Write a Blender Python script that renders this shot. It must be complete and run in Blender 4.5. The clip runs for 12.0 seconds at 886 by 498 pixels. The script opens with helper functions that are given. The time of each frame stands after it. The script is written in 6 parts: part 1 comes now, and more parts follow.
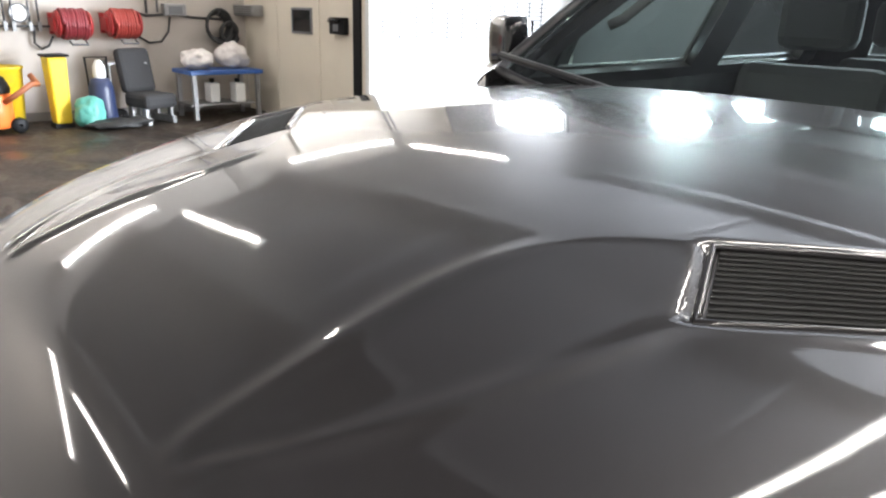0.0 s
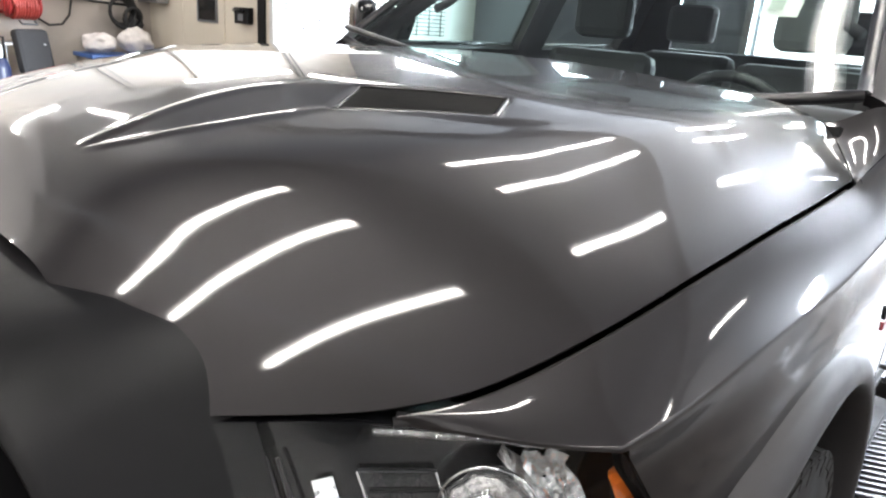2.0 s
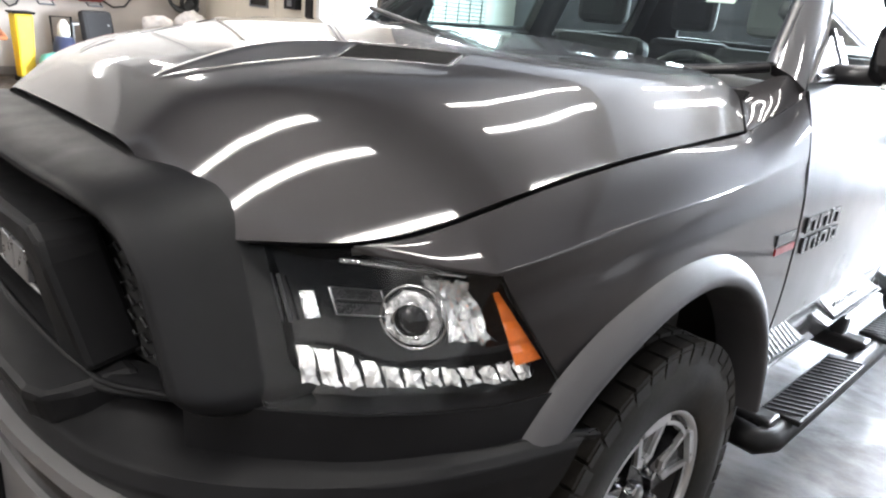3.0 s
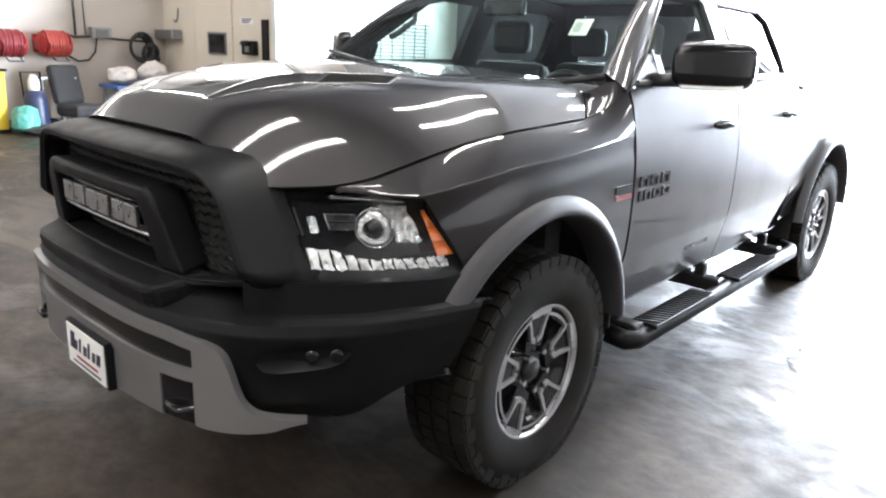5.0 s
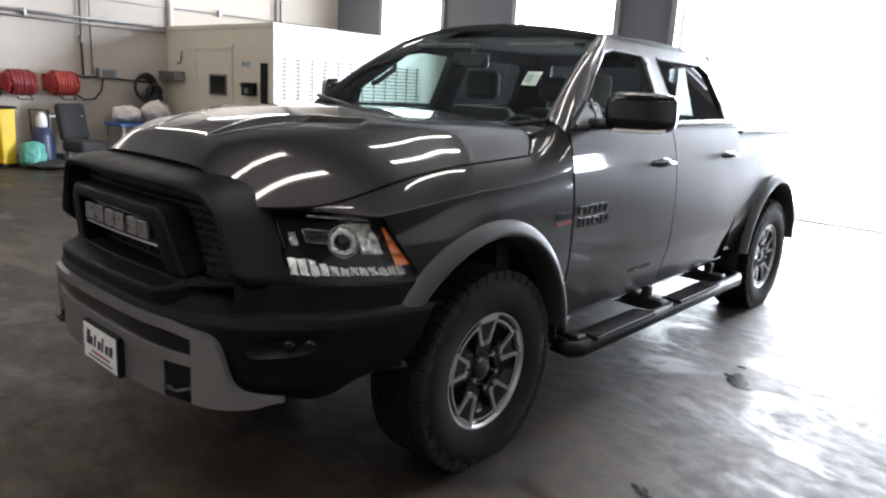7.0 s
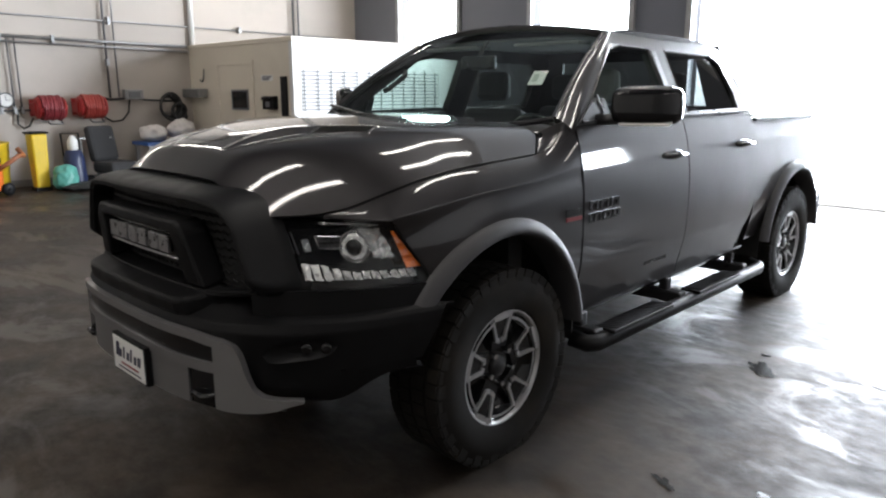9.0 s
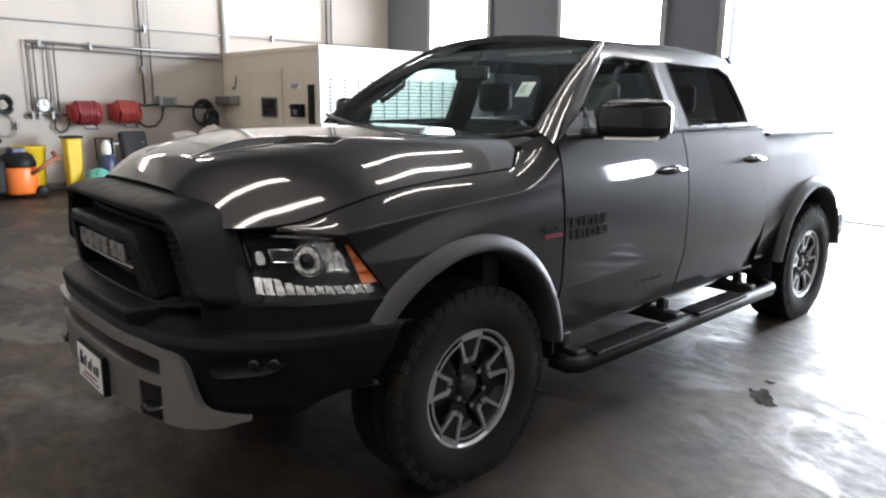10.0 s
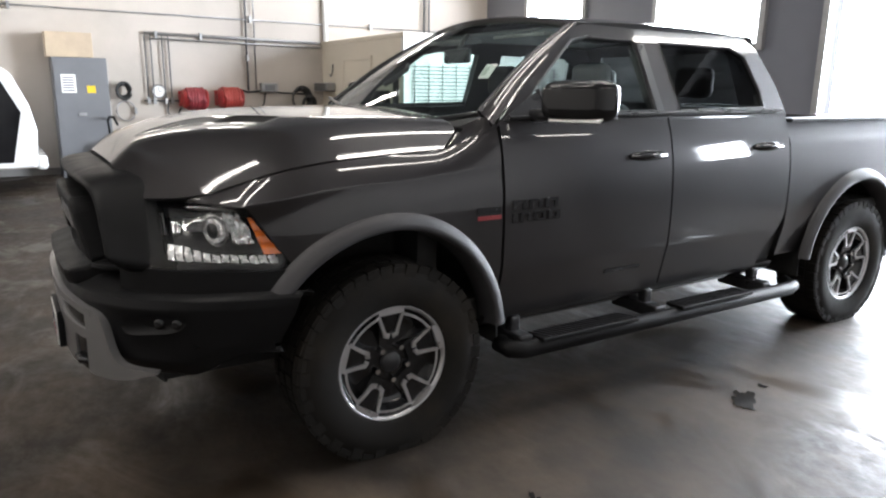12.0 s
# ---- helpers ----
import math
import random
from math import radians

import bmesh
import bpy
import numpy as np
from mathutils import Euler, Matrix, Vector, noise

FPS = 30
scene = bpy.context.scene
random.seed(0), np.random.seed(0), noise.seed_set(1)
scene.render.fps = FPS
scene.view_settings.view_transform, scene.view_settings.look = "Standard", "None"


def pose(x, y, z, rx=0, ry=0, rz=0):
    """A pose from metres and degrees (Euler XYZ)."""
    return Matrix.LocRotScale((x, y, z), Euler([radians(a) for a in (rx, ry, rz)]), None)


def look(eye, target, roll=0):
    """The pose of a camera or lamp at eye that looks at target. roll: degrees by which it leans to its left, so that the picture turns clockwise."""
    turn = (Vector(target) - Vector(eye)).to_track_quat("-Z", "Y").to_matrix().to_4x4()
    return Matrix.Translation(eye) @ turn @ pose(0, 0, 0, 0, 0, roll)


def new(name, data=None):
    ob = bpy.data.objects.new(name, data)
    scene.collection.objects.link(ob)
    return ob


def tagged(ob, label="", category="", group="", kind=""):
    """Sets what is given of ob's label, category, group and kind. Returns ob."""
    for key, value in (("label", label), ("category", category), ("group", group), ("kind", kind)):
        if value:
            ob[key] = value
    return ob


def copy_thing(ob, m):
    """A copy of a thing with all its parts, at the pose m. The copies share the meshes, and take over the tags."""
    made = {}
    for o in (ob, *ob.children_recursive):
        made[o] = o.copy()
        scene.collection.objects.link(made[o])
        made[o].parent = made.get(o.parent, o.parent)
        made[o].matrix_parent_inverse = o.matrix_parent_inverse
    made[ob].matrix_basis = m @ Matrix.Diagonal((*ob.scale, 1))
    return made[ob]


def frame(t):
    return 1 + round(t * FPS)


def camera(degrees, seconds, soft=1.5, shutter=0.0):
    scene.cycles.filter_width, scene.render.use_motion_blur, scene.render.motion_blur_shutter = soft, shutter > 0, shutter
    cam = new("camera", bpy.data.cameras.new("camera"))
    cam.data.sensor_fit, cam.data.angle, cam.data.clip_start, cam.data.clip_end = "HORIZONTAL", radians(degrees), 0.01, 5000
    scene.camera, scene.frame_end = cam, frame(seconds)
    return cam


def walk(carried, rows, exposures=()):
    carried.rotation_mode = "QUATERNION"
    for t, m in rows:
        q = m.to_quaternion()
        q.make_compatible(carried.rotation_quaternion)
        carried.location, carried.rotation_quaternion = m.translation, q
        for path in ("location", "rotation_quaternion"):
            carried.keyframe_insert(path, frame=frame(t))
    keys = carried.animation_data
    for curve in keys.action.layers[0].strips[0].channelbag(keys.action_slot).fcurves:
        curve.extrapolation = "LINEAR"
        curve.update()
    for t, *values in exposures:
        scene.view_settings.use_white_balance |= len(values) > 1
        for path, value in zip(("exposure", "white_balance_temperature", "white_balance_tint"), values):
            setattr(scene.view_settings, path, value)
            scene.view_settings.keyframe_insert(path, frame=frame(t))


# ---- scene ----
cam = camera(65.0, 12.0, soft=2.2)
PATH = [
    (0, (0.580, -0.949, 1.597), (-0.834, 0.313, 0.958), 1.8),
    (0.6, (0.639, -0.948, 1.577), (-0.751, 0.344, 0.945), 3.3),
    (1, (0.797, -0.980, 1.567), (-0.478, 0.420, 0.925), 6.9),
    (1.5, (1.004, -1.060, 1.564), (-0.257, 0.385, 0.995), 4.1),
    (2, (1.192, -1.202, 1.540), (-0.056, 0.231, 0.918), 4.3),
    (2.5, (1.391, -1.300, 1.543), (0.114, 0.110, 0.926), 3.4),
    (3, (1.600, -1.403, 1.522), (0.274, -0.056, 0.869), 5.4),
    (5, (2.252, -1.986, 1.530), (0.979, -0.546, 0.977), 2.6),
    (5.5, (2.336, -2.092, 1.546), (1.086, -0.631, 0.998), 1.5),
    (6, (2.447, -2.117, 1.549), (1.174, -0.655, 1.057), 3.0),
    (6.5, (2.551, -2.159, 1.552), (1.268, -0.698, 1.084), 3.3),
    (7, (2.653, -2.224, 1.560), (1.365, -0.758, 1.117), 3.2),
    (9, (2.749, -2.220, 1.566), (1.399, -0.811, 1.130), 0.1),
    (9.5, (2.797, -2.061, 1.561), (1.397, -0.702, 1.123), 3.0),
    (10, (2.893, -1.944, 1.578), (1.458, -0.614, 1.165), 0.7),
    (10.5, (3.120, -1.821, 1.566), (1.642, -0.553, 1.112), 1.6),
    (11, (3.251, -1.677, 1.562), (1.780, -0.395, 1.122), 1.3),
    (11.5, (3.354, -1.476, 1.552), (1.817, -0.277, 1.107), 2.5),
    (12, (3.453, -1.313, 1.558), (1.804, -0.273, 1.109), 0.7),
]
walk(cam, [(t, look(eye, target, roll)) for t, eye, target, roll in PATH],
     [(0, 1.3, 6300, 12), (1, 1.45, 6250, 12), (2, 1.55, 6200, 12), (3, 1.7, 6150, 12), (5, 1.45, 6150, 12), (5.5, 1.35, 6150, 12), (6.5, 0.6, 6200, 12), (7, 0.35, 6250, 12), (9, 0.03, 6300, 12), (9.5, 0.25, 6300, 12), (10.5, 0.45, 6300, 12), (12, 0.6, 6300, 12)])

# ---- world and light ----
world = bpy.data.worlds.new("world")
scene.world = world
world.use_nodes = True
wn = world.node_tree.nodes
sky = wn.new("ShaderNodeTexSky")
sky.sky_type, sky.sun_disc = "NISHITA", False
sky.sun_elevation, sky.sun_rotation = radians(40), radians(20)
wn["Background"].inputs[1].default_value = 0.10
world.node_tree.links.new(sky.outputs[0], wn["Background"].inputs[0])


def area(name, eye, target, w, h, power, colour):
    lamp = bpy.data.lights.new(name, "AREA")
    lamp.shape, lamp.size, lamp.size_y, lamp.energy, lamp.color = "RECTANGLE", w, h, power, colour
    ob = new(name, lamp)
    ob.matrix_world = look(eye, target)
    return ob


DAY = (0.87, 0.94, 1.0)
area("daylight_door", (-0.1, 8.78, 2.2), (-0.1, 0, 2.2), 4.4, 4.2, 2100, DAY)
area("daylight_window", (5.7, 8.72, 2.3), (5.7, 0, 2.3), 0.85, 0.65, 110, DAY)
area("daylight_window", (-4.4, 8.72, 3.2), (-4.4, 0, 3.2), 1.9, 1.8, 380, DAY)
area("daylight_window", (-8.15, 8.72, 3.25), (-8.15, 0, 3.25), 1.6, 1.6, 70, DAY)


# ---- materials ----
def mat(name, colour, rough=0.5, metal=0.0, vary=0.12, scale=8.0, bump=0.0, fine=120.0, coat=0.0, spec=0.5, dirt=None, dirt_scale=1.2, dirt_at=(0.5, 0.7), objvary=0.0):
    """A surface: base colour with coarse and fine variation, roughness that varies with it, relief, and optional stains."""
    m = bpy.data.materials.new(name)
    m.use_nodes = True
    t = m.node_tree
    n, l = t.nodes, t.links
    b = n["Principled BSDF"]
    co = n.new("ShaderNodeTexCoord")
    big = n.new("ShaderNodeTexNoise")
    big.inputs["Scale"].default_value, big.inputs["Detail"].default_value = scale, 6
    small = n.new("ShaderNodeTexNoise")
    small.inputs["Scale"].default_value, small.inputs["Detail"].default_value = fine, 3
    l.new(co.outputs["Object"], big.inputs["Vector"])
    l.new(co.outputs["Object"], small.inputs["Vector"])
    mix = n.new("ShaderNodeMath")
    mix.operation = "MULTIPLY_ADD"
    l.new(small.outputs["Fac"], mix.inputs[0])
    mix.inputs[1].default_value = 0.4
    l.new(big.outputs["Fac"], mix.inputs[2])
    ramp = n.new("ShaderNodeValToRGB")
    ramp.color_ramp.elements[0].position, ramp.color_ramp.elements[1].position = 0.45, 0.95
    lo = [c * (1 - vary) for c in colour]
    hi = [min(1, c * (1 + vary)) for c in colour]
    ramp.color_ramp.elements[0].color, ramp.color_ramp.elements[1].color = (*lo, 1), (*hi, 1)
    l.new(mix.outputs[0], ramp.inputs[0])
    out = ramp.outputs[0]
    if dirt:
        dn = n.new("ShaderNodeTexNoise")
        dn.inputs["Scale"].default_value, dn.inputs["Detail"].default_value, dn.inputs["Roughness"].default_value = dirt_scale, 9, 0.62
        l.new(co.outputs["Object"], dn.inputs["Vector"])
        dr = n.new("ShaderNodeValToRGB")
        dr.color_ramp.elements[0].position, dr.color_ramp.elements[1].position = dirt_at
        l.new(dn.outputs["Fac"], dr.inputs[0])
        dm = n.new("ShaderNodeMix")
        dm.data_type = "RGBA"
        l.new(dr.outputs[0], dm.inputs[0])
        l.new(out, dm.inputs[6])
        dm.inputs[7].default_value = (*dirt, 1)
        out = dm.outputs[2]
    if objvary:
        info = n.new("ShaderNodeObjectInfo")
        hs = n.new("ShaderNodeHueSaturation")
        mr = n.new("ShaderNodeMapRange")
        l.new(info.outputs["Random"], mr.inputs[0])
        mr.inputs[3].default_value, mr.inputs[4].default_value = 1 - objvary, 1 + objvary
        l.new(mr.outputs[0], hs.inputs["Value"])
        l.new(out, hs.inputs["Color"])
        out = hs.outputs[0]
    l.new(out, b.inputs["Base Color"])
    rr = n.new("ShaderNodeMapRange")
    l.new(mix.outputs[0], rr.inputs[0])
    rr.inputs[1].default_value, rr.inputs[2].default_value = 0.4, 1.0
    rr.inputs[3].default_value, rr.inputs[4].default_value = max(0.02, rough * 0.8), min(1, rough * 1.2)
    l.new(rr.outputs[0], b.inputs["Roughness"])
    b.inputs["Metallic"].default_value = metal
    b.inputs["Coat Weight"].default_value, b.inputs["Coat Roughness"].default_value = coat, 0.045
    b.inputs["Specular IOR Level"].default_value = spec
    if bump:
        bp = n.new("ShaderNodeBump")
        bp.inputs["Strength"].default_value, bp.inputs["Distance"].default_value = bump, 0.003
        l.new(mix.outputs[0], bp.inputs["Height"])
        l.new(bp.outputs[0], b.inputs["Normal"])
    return m


def glass(name, tint, rough=0.0, ior=1.45):
    """A thin pane: see-through and tinted, with a mirror-like gloss."""
    m = bpy.data.materials.new(name)
    m.use_nodes = True
    n, l = m.node_tree.nodes, m.node_tree.links
    n.remove(n["Principled BSDF"])
    tr, gl, fr, mx = n.new("ShaderNodeBsdfTransparent"), n.new("ShaderNodeBsdfGlossy"), n.new("ShaderNodeLayerWeight"), n.new("ShaderNodeMixShader")
    tr.inputs[0].default_value = (*tint, 1)
    gl.inputs["Roughness"].default_value = rough
    # gloss that rises towards grazing view, alike from both sides of the pane
    fr.inputs["Blend"].default_value = 0.5
    steep, share = n.new("ShaderNodeMath"), n.new("ShaderNodeMath")
    steep.operation, share.operation = "POWER", "MULTIPLY_ADD"
    steep.inputs[1].default_value = 5
    f0 = 1.8 * ((ior - 1) / (ior + 1)) ** 2
    share.inputs[1].default_value, share.inputs[2].default_value = 1 - f0, f0
    l.new(fr.outputs["Facing"], steep.inputs[0])
    l.new(steep.outputs[0], share.inputs[0])
    l.new(share.outputs[0], mx.inputs[0])
    l.new(tr.outputs[0], mx.inputs[1])
    l.new(gl.outputs[0], mx.inputs[2])
    l.new(mx.outputs[0], n["Material Output"].inputs[0])
    return m


def glow(name, colour, strength):
    m = bpy.data.materials.new(name)
    m.use_nodes = True
    b = m.node_tree.nodes["Principled BSDF"]
    b.inputs["Base Color"].default_value = (*colour, 1)
    b.inputs["Emission Color"].default_value, b.inputs["Emission Strength"].default_value = (*colour, 1), strength
    return m


def concrete():
    """Worn workshop concrete: brown-grey, blotched, dusty in most places and polished or damp in patches."""
    m = mat("stained_concrete", (0.044, 0.0315, 0.0215), 0.5, 0, 0.34, 2.2, 0.0, 23, dirt=(0.013, 0.0092, 0.0062), dirt_scale=1.5, dirt_at=(0.42, 0.62), spec=0.36)
    n, l = m.node_tree.nodes, m.node_tree.links
    b = n["Principled BSDF"]
    co, mp = n.new("ShaderNodeTexCoord"), n.new("ShaderNodeMapping")
    mp.inputs["Rotation"].default_value, mp.inputs["Scale"].default_value = (0, 0, radians(35)), (0.8, 1.3, 1)
    l.new(co.outputs["Object"], mp.inputs[0])
    def grain(scale, detail, rough, twist=0.0):
        t = n.new("ShaderNodeTexNoise")
        t.inputs["Scale"].default_value, t.inputs["Detail"].default_value, t.inputs["Roughness"].default_value, t.inputs["Distortion"].default_value = scale, detail, rough, twist
        l.new(mp.outputs[0], t.inputs["Vector"])
        return t
    def ranged(src, a, b_, c, d):
        r = n.new("ShaderNodeMapRange")
        for k, v in zip((1, 2, 3, 4), (a, b_, c, d)):
            r.inputs[k].default_value = v
        l.new(src, r.inputs[0])
        return r.outputs[0]
    # dusty to polished
    damp, fine = grain(1.3, 10, 0.66, 0.7), grain(9.0, 6, 0.7)
    patch = ranged(damp.outputs["Fac"], 0.50, 0.60, 0.0, 1.0)
    dry = ranged(fine.outputs["Fac"], 0.3, 0.7, 0.50, 0.78)
    mix = n.new("ShaderNodeMix")
    l.new(patch, mix.inputs[0])
    l.new(dry, mix.inputs[2])
    mix.inputs[3].default_value = 0.36
    l.new(mix.outputs[0], b.inputs["Roughness"])
    pits = grain(26.0, 5, 0.7)
    bp = n.new("ShaderNodeBump")
    bp.inputs["Strength"].default_value, bp.inputs["Distance"].default_value = 0.13, 0.005
    l.new(fine.outputs["Fac"], bp.inputs["Height"])
    bq = n.new("ShaderNodeBump")
    bq.inputs["Strength"].default_value, bq.inputs["Distance"].default_value = 0.20, 0.002
    l.new(pits.outputs["Fac"], bq.inputs["Height"])
    l.new(bp.outputs[0], bq.inputs["Normal"])
    l.new(bq.outputs[0], b.inputs["Normal"])
    return m


PAINT = mat("graphite_metallic_paint", (0.0245, 0.0228, 0.0240), 0.38, 0.40, 0.05, 3, 0, 900, coat=1.0, spec=0.12)
FLARE = mat("grey_moulded_plastic", (0.038, 0.037, 0.040), 0.55, 0, 0.08, 10, 0.15, 500)
BLACKP = mat("black_textured_plastic", (0.0070, 0.0070, 0.0076), 0.46, 0, 0.18, 12, 0.14, 600, spec=0.15)
BLACKG = mat("gloss_black_plastic", (0.008, 0.008, 0.009), 0.12, 0, 0.1, 9)
SATIN = mat("satin_black_plastic", (0.02, 0.02, 0.022), 0.30, 0, 0.12, 9, 0.05, 400)
SILVER = mat("silver_painted_plastic", (0.25, 0.245, 0.25), 0.32, 0.6, 0.06, 6, 0.03, 500)
CHROME = mat("chrome", (0.75, 0.75, 0.76), 0.08, 1.0, 0.03, 10)
POLISH = mat("machined_aluminium", (0.55, 0.55, 0.56), 0.32, 0.85, 0.04, 30)
RUBBER = mat("tyre_rubber", (0.0095, 0.0084, 0.0072), 0.8, 0, 0.3, 7, 0.4, 160, dirt=(0.030, 0.024, 0.0175), dirt_scale=3.0, dirt_at=(0.5, 0.9), spec=0.2)
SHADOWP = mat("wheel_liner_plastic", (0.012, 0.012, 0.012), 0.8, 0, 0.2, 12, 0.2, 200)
AMBER = mat("amber_lens", (0.75, 0.17, 0.02), 0.18, 0, 0.15, 40, 0.3, 150, coat=1.0)
REDLENS = mat("red_lens", (0.45, 0.01, 0.01), 0.15, 0, 0.1, 30, coat=1.0)
CLEARREFL = mat("faceted_reflector", (0.95, 0.95, 0.96), 0.07, 0.95, 0.05, 60, 1.0, 110)
DRL = mat("clear_white_optic", (0.95, 0.95, 0.95), 0.12, 0.5, 0.06, 60, 0.8, 130, coat=1.0)
LENS = glass("headlamp_lens", (0.95, 0.96, 0.96), 0.02, 1.28)
SCREEN = glass("windshield_glass", (0.80, 0.93, 0.88), 0.0, 1.5)
TINT = glass("tinted_glass", (0.70, 0.80, 0.77), 0.0, 1.52)
PRIVACY = glass("privacy_glass", (0.30, 0.32, 0.32), 0.0, 1.52)
FABRIC = mat("dark_seat_cloth", (0.03, 0.03, 0.032), 0.85, 0, 0.2, 20, 0.3, 300)
GREYTRIM = mat("grey_cabin_trim", (0.22, 0.22, 0.22), 0.75, 0, 0.1, 14, 0.15, 300)
WHITEP = mat("white_paper", (0.78, 0.78, 0.76), 0.6, 0, 0.05, 9)
INK = mat("dark_ink", (0.03, 0.03, 0.06), 0.5, 0, 0.1, 20)
REDINK = mat("red_print", (0.24, 0.022, 0.026), 0.4, 0, 0.1, 20)
BADGE = mat("dark_badge_metal", (0.03, 0.03, 0.032), 0.25, 0.6, 0.1, 20)
BADGESIL = mat("brushed_badge_metal", (0.42, 0.42, 0.43), 0.3, 0.9, 0.1, 40)
CONCRETE = concrete()
WALLW = mat("painted_block_wall", (0.44, 0.395, 0.35), 0.6, 0, 0.05, 1.2, 0.15, 60, dirt=(0.36, 0.33, 0.285), dirt_scale=0.8, dirt_at=(0.5, 0.85))
WALLDARK = mat("grey_blue_cladding", (0.13, 0.135, 0.155), 0.6, 0, 0.08, 1.5, 0.08, 60)
OFFICE = mat("cream_painted_board", (0.64, 0.58, 0.48), 0.55, 0, 0.05, 1.5, 0.08, 70, dirt=(0.56, 0.50, 0.41), dirt_scale=1.0, dirt_at=(0.55, 0.9))
WALLGREY = mat("grey_painted_block_wall", (0.34, 0.32, 0.30), 0.6, 0, 0.08, 1.2, 0.15, 60, dirt=(0.26, 0.245, 0.23), dirt_scale=0.8, dirt_at=(0.5, 0.85))
OFFICEW = mat("white_painted_board", (0.60, 0.60, 0.58), 0.5, 0, 0.03, 1.5, 0.05, 70)
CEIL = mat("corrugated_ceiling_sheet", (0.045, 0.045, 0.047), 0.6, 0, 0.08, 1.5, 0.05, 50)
STEEL = mat("galvanised_pipe", (0.30, 0.30, 0.30), 0.45, 0.7, 0.15, 12, 0.1, 150)
DKSTEEL = mat("dark_pipe", (0.10, 0.10, 0.105), 0.5, 0.4, 0.15, 12, 0.1, 150)
HOSERED = mat("red_air_hose", (0.42, 0.035, 0.03), 0.45, 0, 0.15, 20, 0.2, 150)
REELRED = mat("red_enamel", (0.35, 0.03, 0.03), 0.35, 0, 0.12, 8)
BLACKHOSE = mat("black_hose", (0.02, 0.02, 0.02), 0.6, 0, 0.15, 20, 0.2, 150)
YELLOW = mat("yellow_plastic", (0.72, 0.50, 0.02), 0.45, 0, 0.08, 8, 0.05, 120, dirt=(0.35, 0.27, 0.05), dirt_scale=4, dirt_at=(0.55, 0.8))
ORANGE = mat("orange_plastic", (0.75, 0.17, 0.03), 0.42, 0, 0.08, 8, 0.05, 120)
NAVY = mat("navy_plastic", (0.02, 0.03, 0.08), 0.4, 0, 0.12, 8)
TEAL = mat("teal_plastic_bag", (0.10, 0.36, 0.30), 0.35, 0, 0.2, 9, 0.4, 40)
BLUE = mat("blue_enamel", (0.03, 0.10, 0.33), 0.4, 0, 0.12, 8)
CLOTHW = mat("white_rag", (0.66, 0.62, 0.60), 0.85, 0, 0.12, 14, 0.4, 80)
CABGREY = mat("grey_enamel_cabinet", (0.15, 0.155, 0.165), 0.4, 0.1, 0.06, 4, 0.04, 90)
CARDBOARD = mat("tan_cardboard", (0.45, 0.36, 0.26), 0.8, 0, 0.1, 6, 0.1, 90)
VANWHITE = mat("white_car_paint", (0.78, 0.78, 0.77), 0.25, 0, 0.03, 4, coat=0.8)
OIL = mat("oil_stain", (0.02, 0.019, 0.018), 0.18, 0, 0.3, 6, 0.1, 60)
TUBE = glow("fluorescent_tube", (1.0, 0.94, 0.84), 30.0)
ENAMEL = mat("white_lamp_enamel", (0.75, 0.75, 0.73), 0.4, 0, 0.05, 8)


# ---- building helpers ----
def part(name, bm, material, parent=None, label="", smooth=False, thick=0.0, bevel=0.0):
    me = bpy.data.meshes.new(name)
    bm.normal_update()
    bm.to_mesh(me)
    bm.free()
    for p in me.polygons:
        p.use_smooth = smooth
    me.materials.append(material)
    ob = new(name, me)
    if parent:
        ob.parent = parent
    if thick:
        md = ob.modifiers.new("thickness", "SOLIDIFY")
        md.thickness, md.offset = thick, -1
        if smooth:
            md = ob.modifiers.new("crisp_edges", "EDGE_SPLIT")
            md.split_angle = radians(50)
    if bevel:
        md = ob.modifiers.new("bevel", "BEVEL")
        md.width, md.segments, md.limit_method = bevel, 2, "ANGLE"
    if label:
        tagged(ob, label)
    return ob


def thing(name, label, category, at=(0, 0, 0), group="", turn=0):
    ob = tagged(new(name), label, category, group)
    ob.matrix_basis = pose(*at, 0, 0, turn)
    return ob


def box_into(bm, lo, hi, m=None):
    r = bmesh.ops.create_cube(bm, size=1)["verts"]
    for v in r:
        v.co = Vector([lo[k] + (v.co[k] + 0.5) * (hi[k] - lo[k]) for k in range(3)])
        if m:
            v.co = m @ v.co
    return r


def box(lo, hi):
    bm = bmesh.new()
    box_into(bm, lo, hi)
    return bm


def cyl_into(bm, a, b, r, r2=None, n=20):
    a, b = Vector(a), Vector(b)
    m = Matrix.Translation((a + b) / 2) @ (b - a).to_track_quat("Z", "Y").to_matrix().to_4x4()
    return bmesh.ops.create_cone(bm, cap_ends=True, segments=n, radius1=r, radius2=r if r2 is None else r2, depth=(b - a).length, matrix=m)["verts"]


def cyl(a, b, r, r2=None, n=20):
    bm = bmesh.new()
    cyl_into(bm, a, b, r, r2, n)
    return bm


